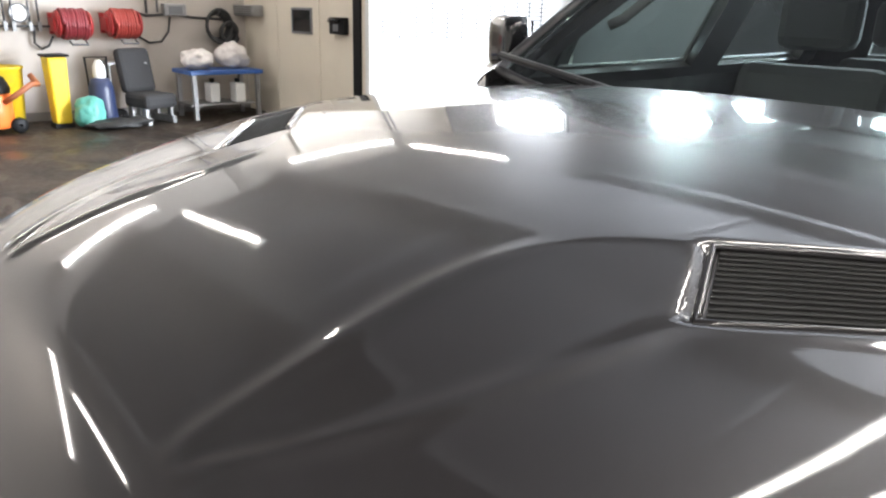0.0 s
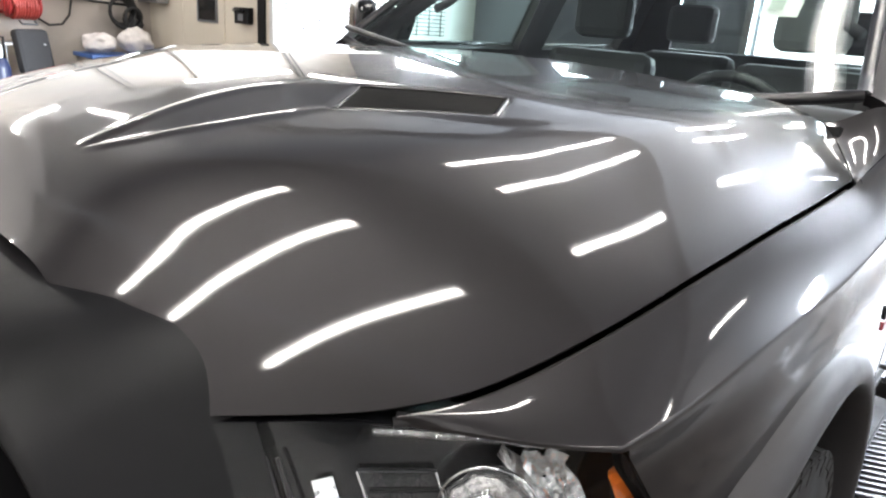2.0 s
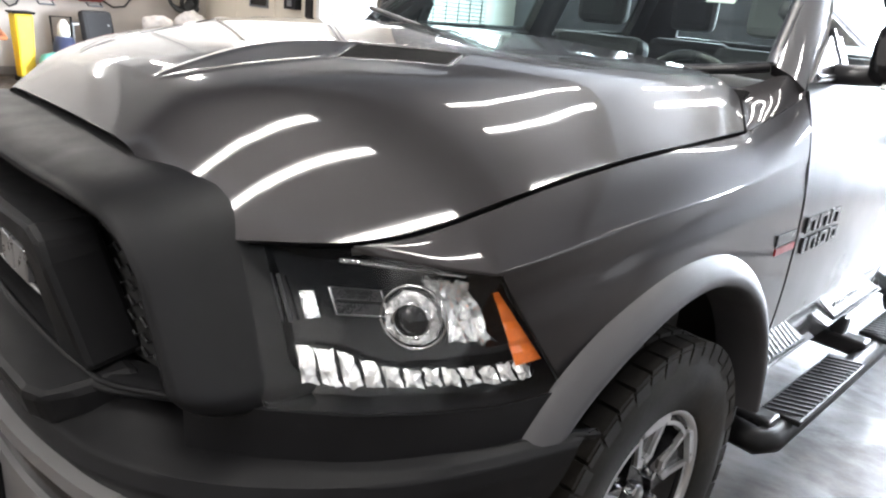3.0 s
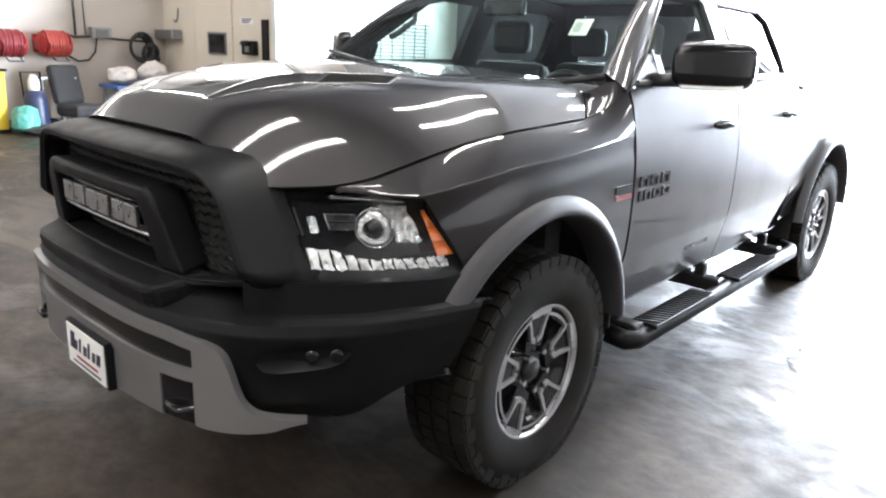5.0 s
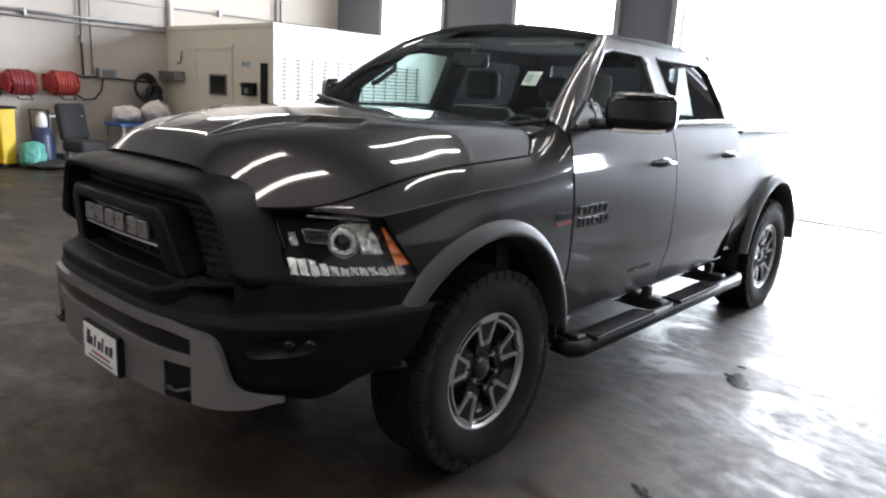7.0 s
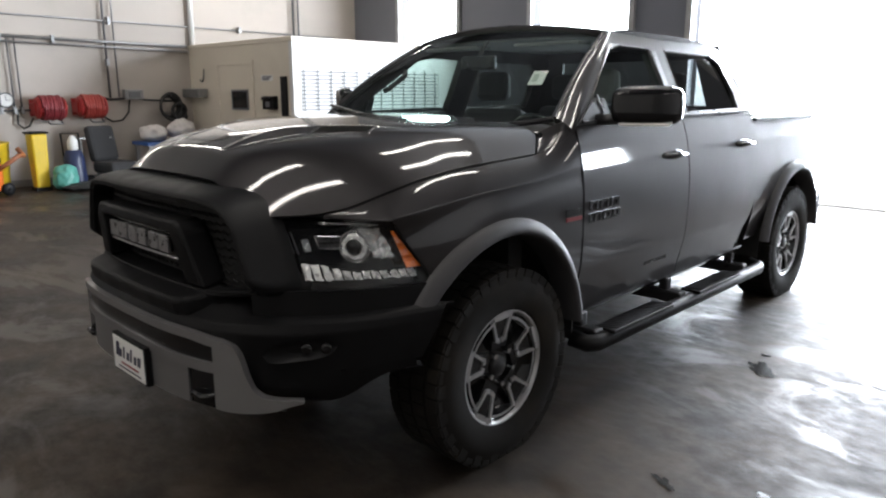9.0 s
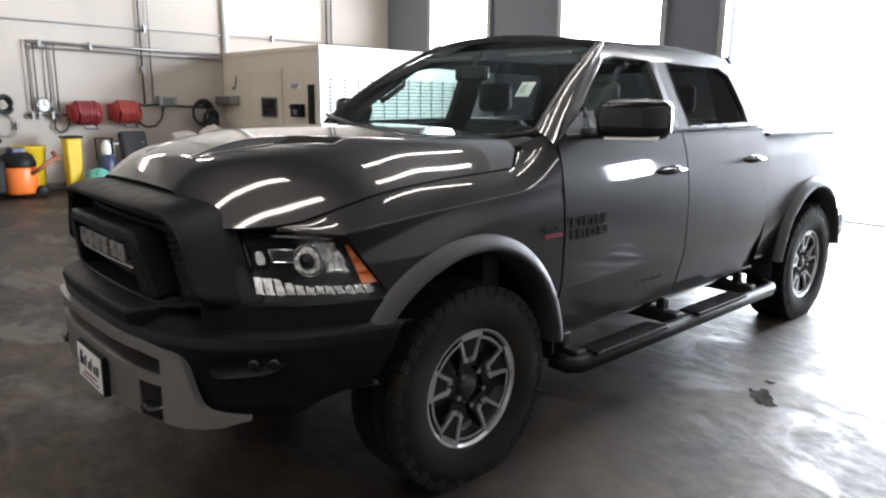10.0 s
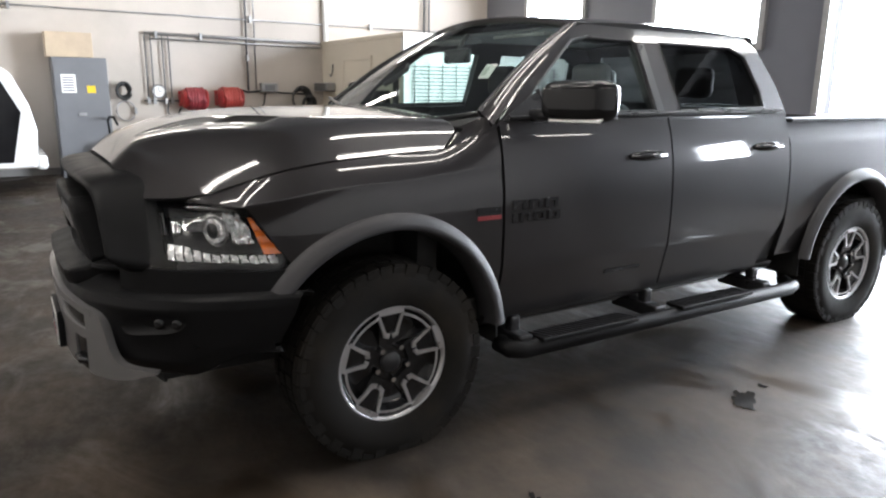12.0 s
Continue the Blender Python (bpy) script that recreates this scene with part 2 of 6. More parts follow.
def tube_into(bm, pts, r, n=10, closed=False):
    """A round bar along points."""
    pts = [Vector(p) for p in pts]
    rings = []
    count = len(pts)
    up = Vector((0.12, 0.23, 0.97))
    for i, p in enumerate(pts):
        a = pts[(i - 1) % count] if (closed or i > 0) else p
        b = pts[(i + 1) % count] if (closed or i < count - 1) else p
        d = (b - a).normalized()
        s = d.cross(up)
        if s.length < 0.05:
            s = d.cross(Vector((1, 0, 0)))
        s.normalize()
        t = s.cross(d)
        rings.append([bm.verts.new(p + r * (math.cos(2 * math.pi * k / n) * s + math.sin(2 * math.pi * k / n) * t)) for k in range(n)])
    for i in range(count if closed else count - 1):
        A, B = rings[i], rings[(i + 1) % count]
        for k in range(n):
            bm.faces.new((A[k], A[(k + 1) % n], B[(k + 1) % n], B[k]))
    if not closed:
        bm.faces.new(rings[0])
        bm.faces.new(rings[-1][::-1])


def tube(pts, r, n=10, closed=False):
    bm = bmesh.new()
    tube_into(bm, pts, r, n, closed)
    bmesh.ops.recalc_face_normals(bm, faces=bm.faces)
    return bm


def lathe(profile, n=48, axis="x"):
    """A turned body from (radius, height) pairs about x or z."""
    bm = bmesh.new()
    rings = []
    for r, h in profile:
        ring = []
        for k in range(n):
            a = 2 * math.pi * k / n
            c, s = r * math.cos(a), r * math.sin(a)
            ring.append(bm.verts.new((h, c, s) if axis == "x" else (c, s, h)))
        rings.append(ring)
    for A, B in zip(rings, rings[1:]):
        for k in range(n):
            bm.faces.new((A[k], A[(k + 1) % n], B[(k + 1) % n], B[k]))
    bmesh.ops.recalc_face_normals(bm, faces=bm.faces)
    return bm


def grid(fn, nu, nv):
    """A sheet: fn(u, v) for u, v from 0 to 1."""
    bm = bmesh.new()
    vs = [[bm.verts.new(fn(i / nu, j / nv)) for j in range(nv + 1)] for i in range(nu + 1)]
    for i in range(nu):
        for j in range(nv):
            bm.faces.new((vs[i][j], vs[i + 1][j], vs[i + 1][j + 1], vs[i][j + 1]))
    return bm


def plate(loops, place):
    """A flat sheet with holes: loops of (a, b), the first outermost, laid into the world by place(a, b)."""
    bm = bmesh.new()
    for loop in loops:
        vs = [bm.verts.new((a, b, 0)) for a, b in loop]
        for k in range(len(vs)):
            bm.edges.new((vs[k], vs[(k + 1) % len(vs)]))
    bmesh.ops.triangle_fill(bm, use_beauty=True, edges=bm.edges[:])
    for v in bm.verts:
        v.co = place(v.co.x, v.co.y)
    bmesh.ops.recalc_face_normals(bm, faces=bm.faces)
    return bm


def both(ob):
    """The mirror image of a left-hand part, for the right-hand side."""
    me = ob.data.copy()
    bm = bmesh.new()
    bm.from_mesh(me)
    for v in bm.verts:
        v.co.x = -v.co.x
    bmesh.ops.reverse_faces(bm, faces=bm.faces)
    bm.to_mesh(me)
    bm.free()
    o = ob.copy()
    o.data = me
    scene.collection.objects.link(o)
    if "label" in ob:
        o["label"] = ob["label"]
    return o


def outward(bm, towards):
    """Turns all faces so that they look, on the whole, the given way."""
    bm.normal_update()
    t = Vector(towards)
    if sum((f.normal.dot(t) * f.calc_area() for f in bm.faces)) < 0:
        bmesh.ops.reverse_faces(bm, faces=bm.faces)
    return bm


def lerp(x, table):
    """Smooth reading of a short table of (x, value)."""
    if x <= table[0][0]:
        return table[0][1]
    for (a, p), (b, q) in zip(table, table[1:]):
        if x <= b:
            return p + (q - p) * (x - a) / (b - a)
    return table[-1][1]


def curve(x, table):
    """A rounded reading of the table (Catmull-Rom)."""
    n = len(table)
    if x <= table[0][0]:
        return table[0][1]
    if x >= table[-1][0]:
        return table[-1][1]
    for i in range(n - 1):
        (a, p), (b, q) = table[i], table[i + 1]
        if x <= b:
            h = b - a
            m0 = (q - table[i - 1][1]) / (b - table[i - 1][0]) if i else (q - p) / h
            m1 = (table[i + 2][1] - p) / (table[i + 2][0] - a) if i + 2 < n else (q - p) / h
            t = (x - a) / h
            return (2 * t**3 - 3 * t**2 + 1) * p + (t**3 - 2 * t**2 + t) * h * m0 + (3 * t**2 - 2 * t**3) * q + (t**3 - t**2) * h * m1


def smooth01(x):
    x = min(1, max(0, x))
    return x * x * (3 - 2 * x)


# ---- the workshop ----
tagged(part("floor", grid(lambda u, v: Vector((-10.6 + 19.6 * u, -9 + 17.7 * v, 0)), 24, 24), CONCRETE), "worn grey concrete workshop floor with oil stains", "floor", kind="structure")


def wall(name, lo, hi, material, label):
    return tagged(part(name, box(lo, hi), material), label, "wall", kind="structure")


wall("wall_west", (-10.85, -9, 0), (-10.6, 8.7, 5.6), WALLW, "white painted block wall with pipes and reels")
wall("wall_south", (-10.85, -9.25, 0), (9.25, -9, 5.6), WALLW, "plain white painted block wall")
wall("wall_east", (9, -9, 0), (9.25, 8.7, 5.6), WALLGREY, "plain grey painted block wall")


def north_wall():
    holes = [(-2.3, 2.2, 0.0, 4.4), (-5.4, -3.4, 2.3, 4.15), (-9.0, -7.3, 2.45, 4.1), (5.25, 6.15, 1.95, 2.65)]
    bm = bmesh.new()
    xs = [-10.85, -9.0, -7.3, -5.4, -3.4, -2.3, 2.2, 5.25, 6.15, 9.25]
    for a, b in zip(xs, xs[1:]):
        hole = [h for h in holes if h[0] == a and h[1] == b]
        if not hole:
            box_into(bm, (a, 8.7, 0), (b, 8.95, 5.6))
        else:
            z0, z1 = hole[0][2:]
            if z0 > 0:
                box_into(bm, (a, 8.7, 0), (b, 8.95, z0))
            box_into(bm, (a, 8.7, z1), (b, 8.95, 5.6))
    return tagged(part("wall_north", bm, WALLDARK), "dark grey-blue clad wall with bright door openings", "wall", kind="structure")


north_wall()
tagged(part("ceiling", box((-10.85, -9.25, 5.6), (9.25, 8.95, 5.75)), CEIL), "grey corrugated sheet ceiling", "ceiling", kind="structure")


def ceiling_beams():
    bm = bmesh.new()
    for k in range(5):
        y = -7.2 + 3.7 * k
        box_into(bm, (-10.6, y - 0.09, 5.25), (9.0, y + 0.09, 5.30))
        box_into(bm, (-10.6, y - 0.02, 5.301), (9.0, y + 0.02, 5.598))
    for k in range(9):
        x = -9.6 + 2.2 * k
        box_into(bm, (x - 0.04, -9, 5.50), (x + 0.04, 8.7, 5.597))
    tagged(part("trim", bm, mat("grey_roof_steel", (0.10, 0.10, 0.10), 0.6, 0.1, 0.08, 3)), "grey steel roof beams under the ceiling", "beam", kind="structure")


ceiling_beams()


def door_frame(x0, x1, z0, z1, name, label):
    bm = bmesh.new()
    w = 0.10
    box_into(bm, (x0 - w, 8.62, z0), (x0, 8.698, z1 + w))
    box_into(bm, (x1, 8.62, z0), (x1 + w, 8.698, z1 + w))
    box_into(bm, (x0, 8.62, z1), (x1, 8.698, z1 + w))
    if z0 > 0:
        box_into(bm, (x0 - w, 8.62, z0 - w), (x1 + w, 8.698, z0))
    return tagged(part(name, bm, STEEL), label, "frame", kind="structure")


door_frame(-2.3, 2.2, 0, 4.4, "door_1", "open overhead door with daylight outside")
door_frame(5.25, 6.15, 1.95, 2.65, "window_3", "bright window in the clad wall")
door_frame(-5.4, -3.4, 2.3, 4.15, "window_1", "bright high window in the clad wall")
door_frame(-9.0, -7.3, 2.45, 4.1, "window_2", "bright high window in the clad wall")
BRIGHT = glow("bright_daylight", (0.95, 0.98, 1.0), 10.0)
tagged(part("backdrop", box((-6.5, 10.4, -1.0), (3.9, 10.5, 6.0)), glow("overcast_daylight", (0.95, 0.98, 1.0), 5.0)), "plain bright daylight outside the door", "backdrop", kind="structure")
tagged(part("backdrop", box((-9.6, 9.3, 1.5), (-2.7, 9.35, 5.2)), BRIGHT), "plain bright daylight outside the windows", "backdrop", kind="structure")
tagged(part("backdrop", box((4.2, 9.3, 0.8), (7.6, 9.35, 3.4)), BRIGHT), "plain bright daylight outside the windows", "backdrop", kind="structure")
# the yard outside the open door
tagged(part("ground", box((-60, 9.0, -0.2), (60, 80, -0.02)), mat("pale_yard_concrete", (0.5, 0.49, 0.46), 0.7, 0, 0.1, 0.5, 0.1, 20)), "pale sunlit concrete yard outside", "ground", kind="structure")
tagged(part("baseboard", box((-10.598, -9, 0), (-10.57, 4.55, 0.12)), mat("scuffed_grey_skirting", (0.20, 0.19, 0.18), 0.6, 0, 0.2, 3, 0.1, 50)), "scuffed grey skirting strip", "baseboard", kind="structure")


# the cream office box built into the corner
def office():
    o = thing("office_room", "cream panelled office box inside the workshop", "room", (0, 0, 0))
    o["kind"] = "structure"
    part("wall", box((-10.6, 4.52, 0), (-7.2, 4.62, 2.40)), OFFICE, o, "cream painted board wall")
    part("wall", box((-7.2, 4.52, 0), (-7.1, 8.7, 2.40)), OFFICEW, o, "bright white painted side wall")
    part("roof", box((-10.6, 4.50, 2.402), (-7.08, 8.7, 2.47)), OFFICE, o)
    bm = bmesh.new()
    for a in (-9.52, -8.33):
        box_into(bm, (a - 0.035, 4.500, 0), (a + 0.035, 4.518, 2.06))
    box_into(bm, (-9.57, 4.495, 2.06), (-8.28, 4.518, 2.13))
    part("door_trim", bm, OFFICE, o)
    door = part("door", box((-9.48, 4.505, 0.01), (-8.37, 4.518, 2.055)), OFFICE, o, "cream flush door")
    part("window", box((-9.0, 4.495, 1.30), (-8.5, 4.506, 1.60)), BLACKG, door, "small dark door window")
    bm = bmesh.new()
    box_into(bm, (-9.03, 4.485, 1.27), (-9.0, 4.508, 1.63))
    box_into(bm, (-8.50, 4.485, 1.27), (-8.47, 4.508, 1.63))
    box_into(bm, (-9.0, 4.485, 1.60), (-8.50, 4.508, 1.63))
    box_into(bm, (-9.0, 4.485, 1.27), (-8.50, 4.508, 1.30))
    part("window_frame", bm, CABGREY, door)
    part("corner_guard", box((-7.43, 4.485, 0.02), (-7.27, 4.518, 1.84)), BLACKP, o, "black rubber corner guard")
    return o


office()


def notice(at, w, h, face="y"):
    n = thing("notice", "small notice with dark heading strips on the office wall", "sign", at)
    part("sheet", box((-w / 2, -0.004, 0), (w / 2, 0.0, h)), WHITEP, n)
    bm = bmesh.new()
    for k in range(3):
        box_into(bm, (-w * 0.4, -0.007, h * (0.70 - 0.27 * k)), (w * (0.42 - 0.12 * k), -0.0045, h * (0.86 - 0.27 * k)))
    part("print", bm, INK, n)
    return n


notice((-7.87, 4.517, 1.77), 0.36, 0.10)


def wall_phone():
    p = thing("wall_telephone", "black wall telephone box on the office wall", "telephone", (-7.74, 4.52, 1.30))
    part("body", box((-0.17, -0.10, 0), (0.17, 0, 0.22)), BLACKP, p, bevel=0.015)
    part("handset", tube([(-0.12, -0.13, 0.17), (-0.06, -0.15, 0.19), (0.06, -0.15, 0.19), (0.12, -0.13, 0.17)], 0.025), BLACKG, p, smooth=True)
    part("keypad", box((-0.06, -0.108, 0.04), (0.06, -0.101, 0.13)), CABGREY, p)


wall_phone()


def wall_heater():
    h = thing("unit_heater", "grey metal unit heater box on the wall", "heater", (-10.25, 4.51, 1.48))
    part("case", box((-0.33, -0.2, 0), (0.33, 0, 0.17)), STEEL, h, bevel=0.02)
    bm = bmesh.new()
    for k in range(4):
        box_into(bm, (-0.29, -0.206, 0.03 + 0.033 * k), (0.29, -0.2015, 0.045 + 0.033 * k))
    part("grille", bm, DKSTEEL, h)


wall_heater()


def wire_rack():
    """Rows of thin shelf wires on the white side wall."""
    r = thing("wire_rack", "dark wire storage rack on the white office wall", "rack", (-7.095, 4.60, 0))
    y1 = 3.3
    for k in range(11):
        bm = bmesh.new()
        tube_into(bm, [(0.03, 0.06, 1.30 + 0.062 * k), (0.03, y1, 1.30 + 0.062 * k)], 0.008, 6)
        part("wire", bm, DKSTEEL, r)
    for k in range(12):
        bm = bmesh.new()
        tube_into(bm, [(0.018, 0.12 + 0.28 * k, 1.27), (0.018, 0.12 + 0.28 * k, 1.97)], 0.008, 6)
        part("upright", bm, DKSTEEL, r)


wire_rack()


# pipes on the white wall
def pipe_run(name, label, pts, r, material, clips=()):
    p = thing(name, label, "pipe")
    part("pipe", tube(pts, r, 10), material, p, smooth=True)
    for c in clips:
        part("clip", box((c[0] - 0.05, c[1] - 0.022, c[2] - 0.06), (c[0] + 0.05, c[1] + 0.022, c[2] + 0.06)), STEEL, p)
    return p


WX = -10.53
pipe_run("air_pipe", "grey horizontal air pipe clipped to the wall", [(WX, 1.06, 2.48), (WX, 4.45, 2.44)], 0.030, STEEL, [(WX, y, 2.46) for y in (1.26, 2.05)])
pipe_run("air_pipe", "grey horizontal air pipe clipped to the wall", [(WX, 1.16, 2.39), (WX, 4.45, 2.35)], 0.020, STEEL)
pipe_run("air_pipe", "thin grey conduit high on the wall", [(WX, -5.0, 2.84), (WX, 1.5, 2.82), (WX, 8.0, 2.80)], 0.016, STEEL, [(WX, y, 2.82) for y in (-1.0, 3.0, 5.6)])
for py, pz in ((1.06, 1.30), (1.16, 1.30), (1.36, 1.30), (1.47, 1.30)):
    pipe_run("drop_pipe", "thin vertical drop pipe on the white wall", [(WX, py, pz), (WX, py, 2.44)], 0.013, DKSTEEL)
pipe_run("conduit", "dark vertical conduit on the white wall", [(WX, 2.92, 1.48), (WX, 2.92, 5.5)], 0.020, DKSTEEL, [(WX, 2.92, 2.1)])
pipe_run("conduit", "thin grey vertical conduit on the white wall", [(WX, 3.08, 1.5), (WX, 3.08, 5.5)], 0.014, STEEL)
pipe_run("conduit", "pale thick vertical pipe on the white wall", [(WX, 4.57, 2.48), (WX, 4.57, 5.5)], 0.055, ENAMEL)
pipe_run("conduit", "dark vertical conduit near the corner", [(WX, 6.93, 2.48), (WX, 6.93, 5.5)], 0.026, DKSTEEL)
pipe_run("conduit", "dark vertical conduit near the corner", [(WX, 7.06, 2.48), (WX, 7.06, 5.5)], 0.020, DKSTEEL)
pipe_run("manifold", "low pipe manifold with taps on the white wall", [(WX, 0.98, 1.28), (WX, 1.62, 1.28)], 0.016, DKSTEEL, [(WX, y, 1.28) for y in (1.06, 1.16, 1.36, 1.47)])
pipe_run("power_cable", "black cable looping along the wall", [(WX, 2.75, 1.50), (WX, 2.9, 1.45), (WX, 3.3, 1.48), (WX, 3.6, 1.44), (WX, 4.1, 1.42)], 0.020, BLACKHOSE)
pipe_run("hose_loop", "black hose loop hanging below the reel", [(WX, 2.72, 1.18), (WX, 2.92, 1.06), (WX, 3.1, 1.08), (WX, 3.22, 1.22), (WX, 3.26, 1.44)], 0.016, BLACKHOSE)
pipe_run("hose_loop", "black hose loop hanging below the reel", [(WX, 1.62, 1.15), (WX, 1.55, 1.02), (WX, 1.46, 0.98), (WX, 1.38, 1.06), (WX, 1.40, 1.27)], 0.016, BLACKHOSE)
pipe_run("hose_loop", "pale coiled hose on the white wall", [(WX, 0.66 + 0.16 * math.cos(a / 12 * 2 * math.pi), 1.10 + 0.18 * math.sin(a / 12 * 2 * math.pi)) for a in range(12)], 0.012, STEEL, [(-10.56, 0.82, 1.10)])


def gauge():
    g = thing("wall_clock", "round white dial with a grey rim on the wall", "dial", (-10.56, 1.24, 1.45))
    part("rim", lathe([(0.11, 0), (0.125, 0.02), (0.125, 0.05), (0.105, 0.06), (0.105, 0.045)], 36), CABGREY, g, smooth=True)
    part("face", lathe([(0.001, 0.04), (0.106, 0.04)], 36), WHITEP, g)
    bm = bmesh.new()
    box_into(bm, (0.043, -0.003, 0), (0.047, 0.003, 0.08))
    box_into(bm, (0.043, 0, -0.003), (0.047, 0.06, 0.003))
    part("pointer", bm, INK, g)


gauge()


def reel(y, z, label, hose=HOSERED):
    """A wall-mounted hose reel: drum with wound hose between two flanges on a bracket."""
    g = thing("hose_reel", label, "hose reel", (-10.6, y, z), "hose reels on the wall")
    # one continuous winding
    rad = lambda a: 0.186 + 0.014 * noise.noise(Vector((a / 23, y, 0.5)))
    pts = [(0.26 + rad(a) * math.cos(a / 20 * 2 * math.pi), -0.155 + 0.31 * a / 180 + 0.012 * noise.noise(Vector((a / 9, y, 3.5))), rad(a) * math.sin(a / 20 * 2 * math.pi)) for a in range(181)]
    part("hose", tube(pts, 0.025, 8), hose, g, "wound red air hose", smooth=True)
    for s in (-1, 1):
        f = part("flange", lathe([(0.02, -0.012), (0.175, -0.012), (0.182, 0), (0.175, 0.012), (0.02, 0.012)], 32), REELRED, g, smooth=False)
        f.matrix_basis = pose(0.26, 0.195 * s, 0, 0, 0, 90)
    part("hub", cyl((0.26, -0.225, 0), (0.26, 0.225, 0), 0.15), REELRED, g)
    bm = bmesh.new()
    box_into(bm, (0.0, -0.245, -0.10), (0.30, -0.222, 0.08))
    box_into(bm, (0.0, 0.222, -0.05), (0.30, 0.245, 0.05))
    box_into(bm, (0.0, -0.245, -0.14), (0.025, 0.245, 0.14))
    part("bracket", bm, REELRED, g)
    part("guide", tube([(0.42, -0.1, -0.22), (0.52, -0.1, -0.26), (0.52, 0.1, -0.26), (0.42, 0.1, -0.22)], 0.015), DKSTEEL, g)


reel(1.84, 1.32, "wall-mounted reel wound with dull maroon air hose", mat("maroon_hose", (0.20, 0.022, 0.028), 0.5, 0, 0.2, 20, 0.2, 150))
reel(2.51, 1.335, "wall-mounted reel wound with faded red air hose", mat("faded_red_hose", (0.32, 0.04, 0.03), 0.5, 0, 0.2, 20, 0.2, 150))


def coil(y, z, r, name, label):
    g = thing(name, label, "hose", (-10.5, y, z))
    pts = []
    for k in range(6 * 18):
        q = r * (0.8 + 0.05 * k / 18)
        pts.append((0.02 + 0.028 * k / 18, 0.85 * q * math.cos(k / 18 * 2 * math.pi), q * math.sin(k / 18 * 2 * math.pi) - 0.015 * math.sin(k / 18 * 2.3)))
    part("coil", tube(pts, 0.022, 8), BLACKHOSE, g, smooth=True)
    part("hook", tube([(-0.08, 0, r * 0.8), (0.12, 0, r * 0.8), (0.17, 0, r * 0.95)], 0.02), DKSTEEL, g)


coil(3.96, 1.32, 0.23, "cable_coil", "black hose coil hung on a wall hook")
coil(4.12, 1.22, 0.15, "cable_coil", "black hose bundle hung beside the coil")
coil(0.62, 1.46, 0.13, "cable_coil", "small black cable coil hung on a wall hook")


def wall_hook():
    g = thing("wall_hook", "small dark steel hook on the office wall", "hook", (-10.1, 4.52, 1.80))
    part("hook", tube([(0.06, -0.004, 0.22), (0.06, -0.02, 0.08), (0.04, -0.03, 0.0), (-0.02, -0.03, -0.02), (-0.07, -0.03, 0.02)], 0.012, 8), DKSTEEL, g, smooth=True)


wall_hook()


def meter_box(y, z):
    g = thing("junction_box", "grey junction box with a dark cover on the wall", "box", (-10.6, y, z))
    part("case", box((0, -0.17, -0.08), (0.14, 0.17, 0.10)), STEEL, g, bevel=0.015)
    part("cover", box((0.141, -0.10, -0.05), (0.155, 0.10, 0.06)), CABGREY, g)


meter_box(3.33, 1.53)


# ---- clutter along the white wall ----
def wheelie_bin():
    g = thing("yellow_bin", "tall yellow plastic bin with a black lid", "bin", (-9.9, 1.44, 0), turn=4)
    bm = bmesh.new()
    vs = box_into(bm, (-0.13, -0.125, 0.05), (0.13, 0.125, 0.92))
    for v in vs:
        k = 0.82 + 0.18 * (v.co.z - 0.05) / 0.87
        v.co.x, v.co.y = v.co.x * k, v.co.y * k
    part("body", bm, YELLOW, g, bevel=0.03)
    part("lid", box((-0.15, -0.15, 0.922), (0.15, 0.15, 0.955)), BLACKP, g, bevel=0.015)
    part("handle", tube([(-0.12, -0.10, 0.90), (-0.19, -0.10, 0.92), (-0.19, 0.10, 0.92), (-0.12, 0.10, 0.90)], 0.015), BLACKP, g)
    part("base", box((-0.11, -0.12, 0), (0.11, 0.12, 0.06)), BLACKP, g)


wheelie_bin()


def wheel_small(parent, at, r=0.09, w=0.05):
    o = part("wheel", lathe([(0.02, -w / 2), (r * 0.9, -w / 2), (r, -w / 4), (r, w / 4), (r * 0.9, w / 2), (0.02, w / 2)], 24), BLACKP, parent, smooth=True)
    o.matrix_basis = pose(*at)


def vacuum():
    g = thing("shop_vacuum", "orange and black wheeled shop vacuum with a yellow bucket", "vacuum", (-9.8, 0.60, 0), turn=12)
    part("drum", lathe([(0.02, 0.07), (0.24, 0.07), (0.27, 0.12), (0.27, 0.46), (0.25, 0.50), (0.02, 0.50)], 28, "z"), ORANGE, g, smooth=True)
    part("motor_head", lathe([(0.26, 0.50), (0.27, 0.56), (0.22, 0.68), (0.12, 0.74), (0.01, 0.75)], 28, "z"), BLACKP, g, smooth=True)
    part("handle", tube([(-0.24, -0.24, 0.35), (-0.26, -0.28, 0.95), (-0.10, -0.30, 1.02), (0.10, -0.3, 1.02), (0.20, -0.28, 0.9)], 0.022), BLACKP, g, smooth=True)
    part("hose", tube([(0.25, 0.1, 0.40), (0.38, 0.2, 0.5), (0.40, 0.38, 0.62), (0.30, 0.5, 0.60), (0.22, 0.45, 0.72)], 0.035), mat("orange_hose", (0.30, 0.10, 0.04), 0.5), g, smooth=True)
    part("rear_case", box((-0.20, -0.42, 0.10), (0.20, -0.25, 0.62)), BLACKP, g, bevel=0.04)
    for y in (-0.5, 0.24):
        wheel_small(g, (0.24, y, 0.10), 0.10)
        wheel_small(g, (-0.24, y, 0.10), 0.10)
    part("clamp", box((-0.1, -0.1, 0.70), (0.12, 0.1, 0.80)), NAVY, g, bevel=0.02)


vacuum()


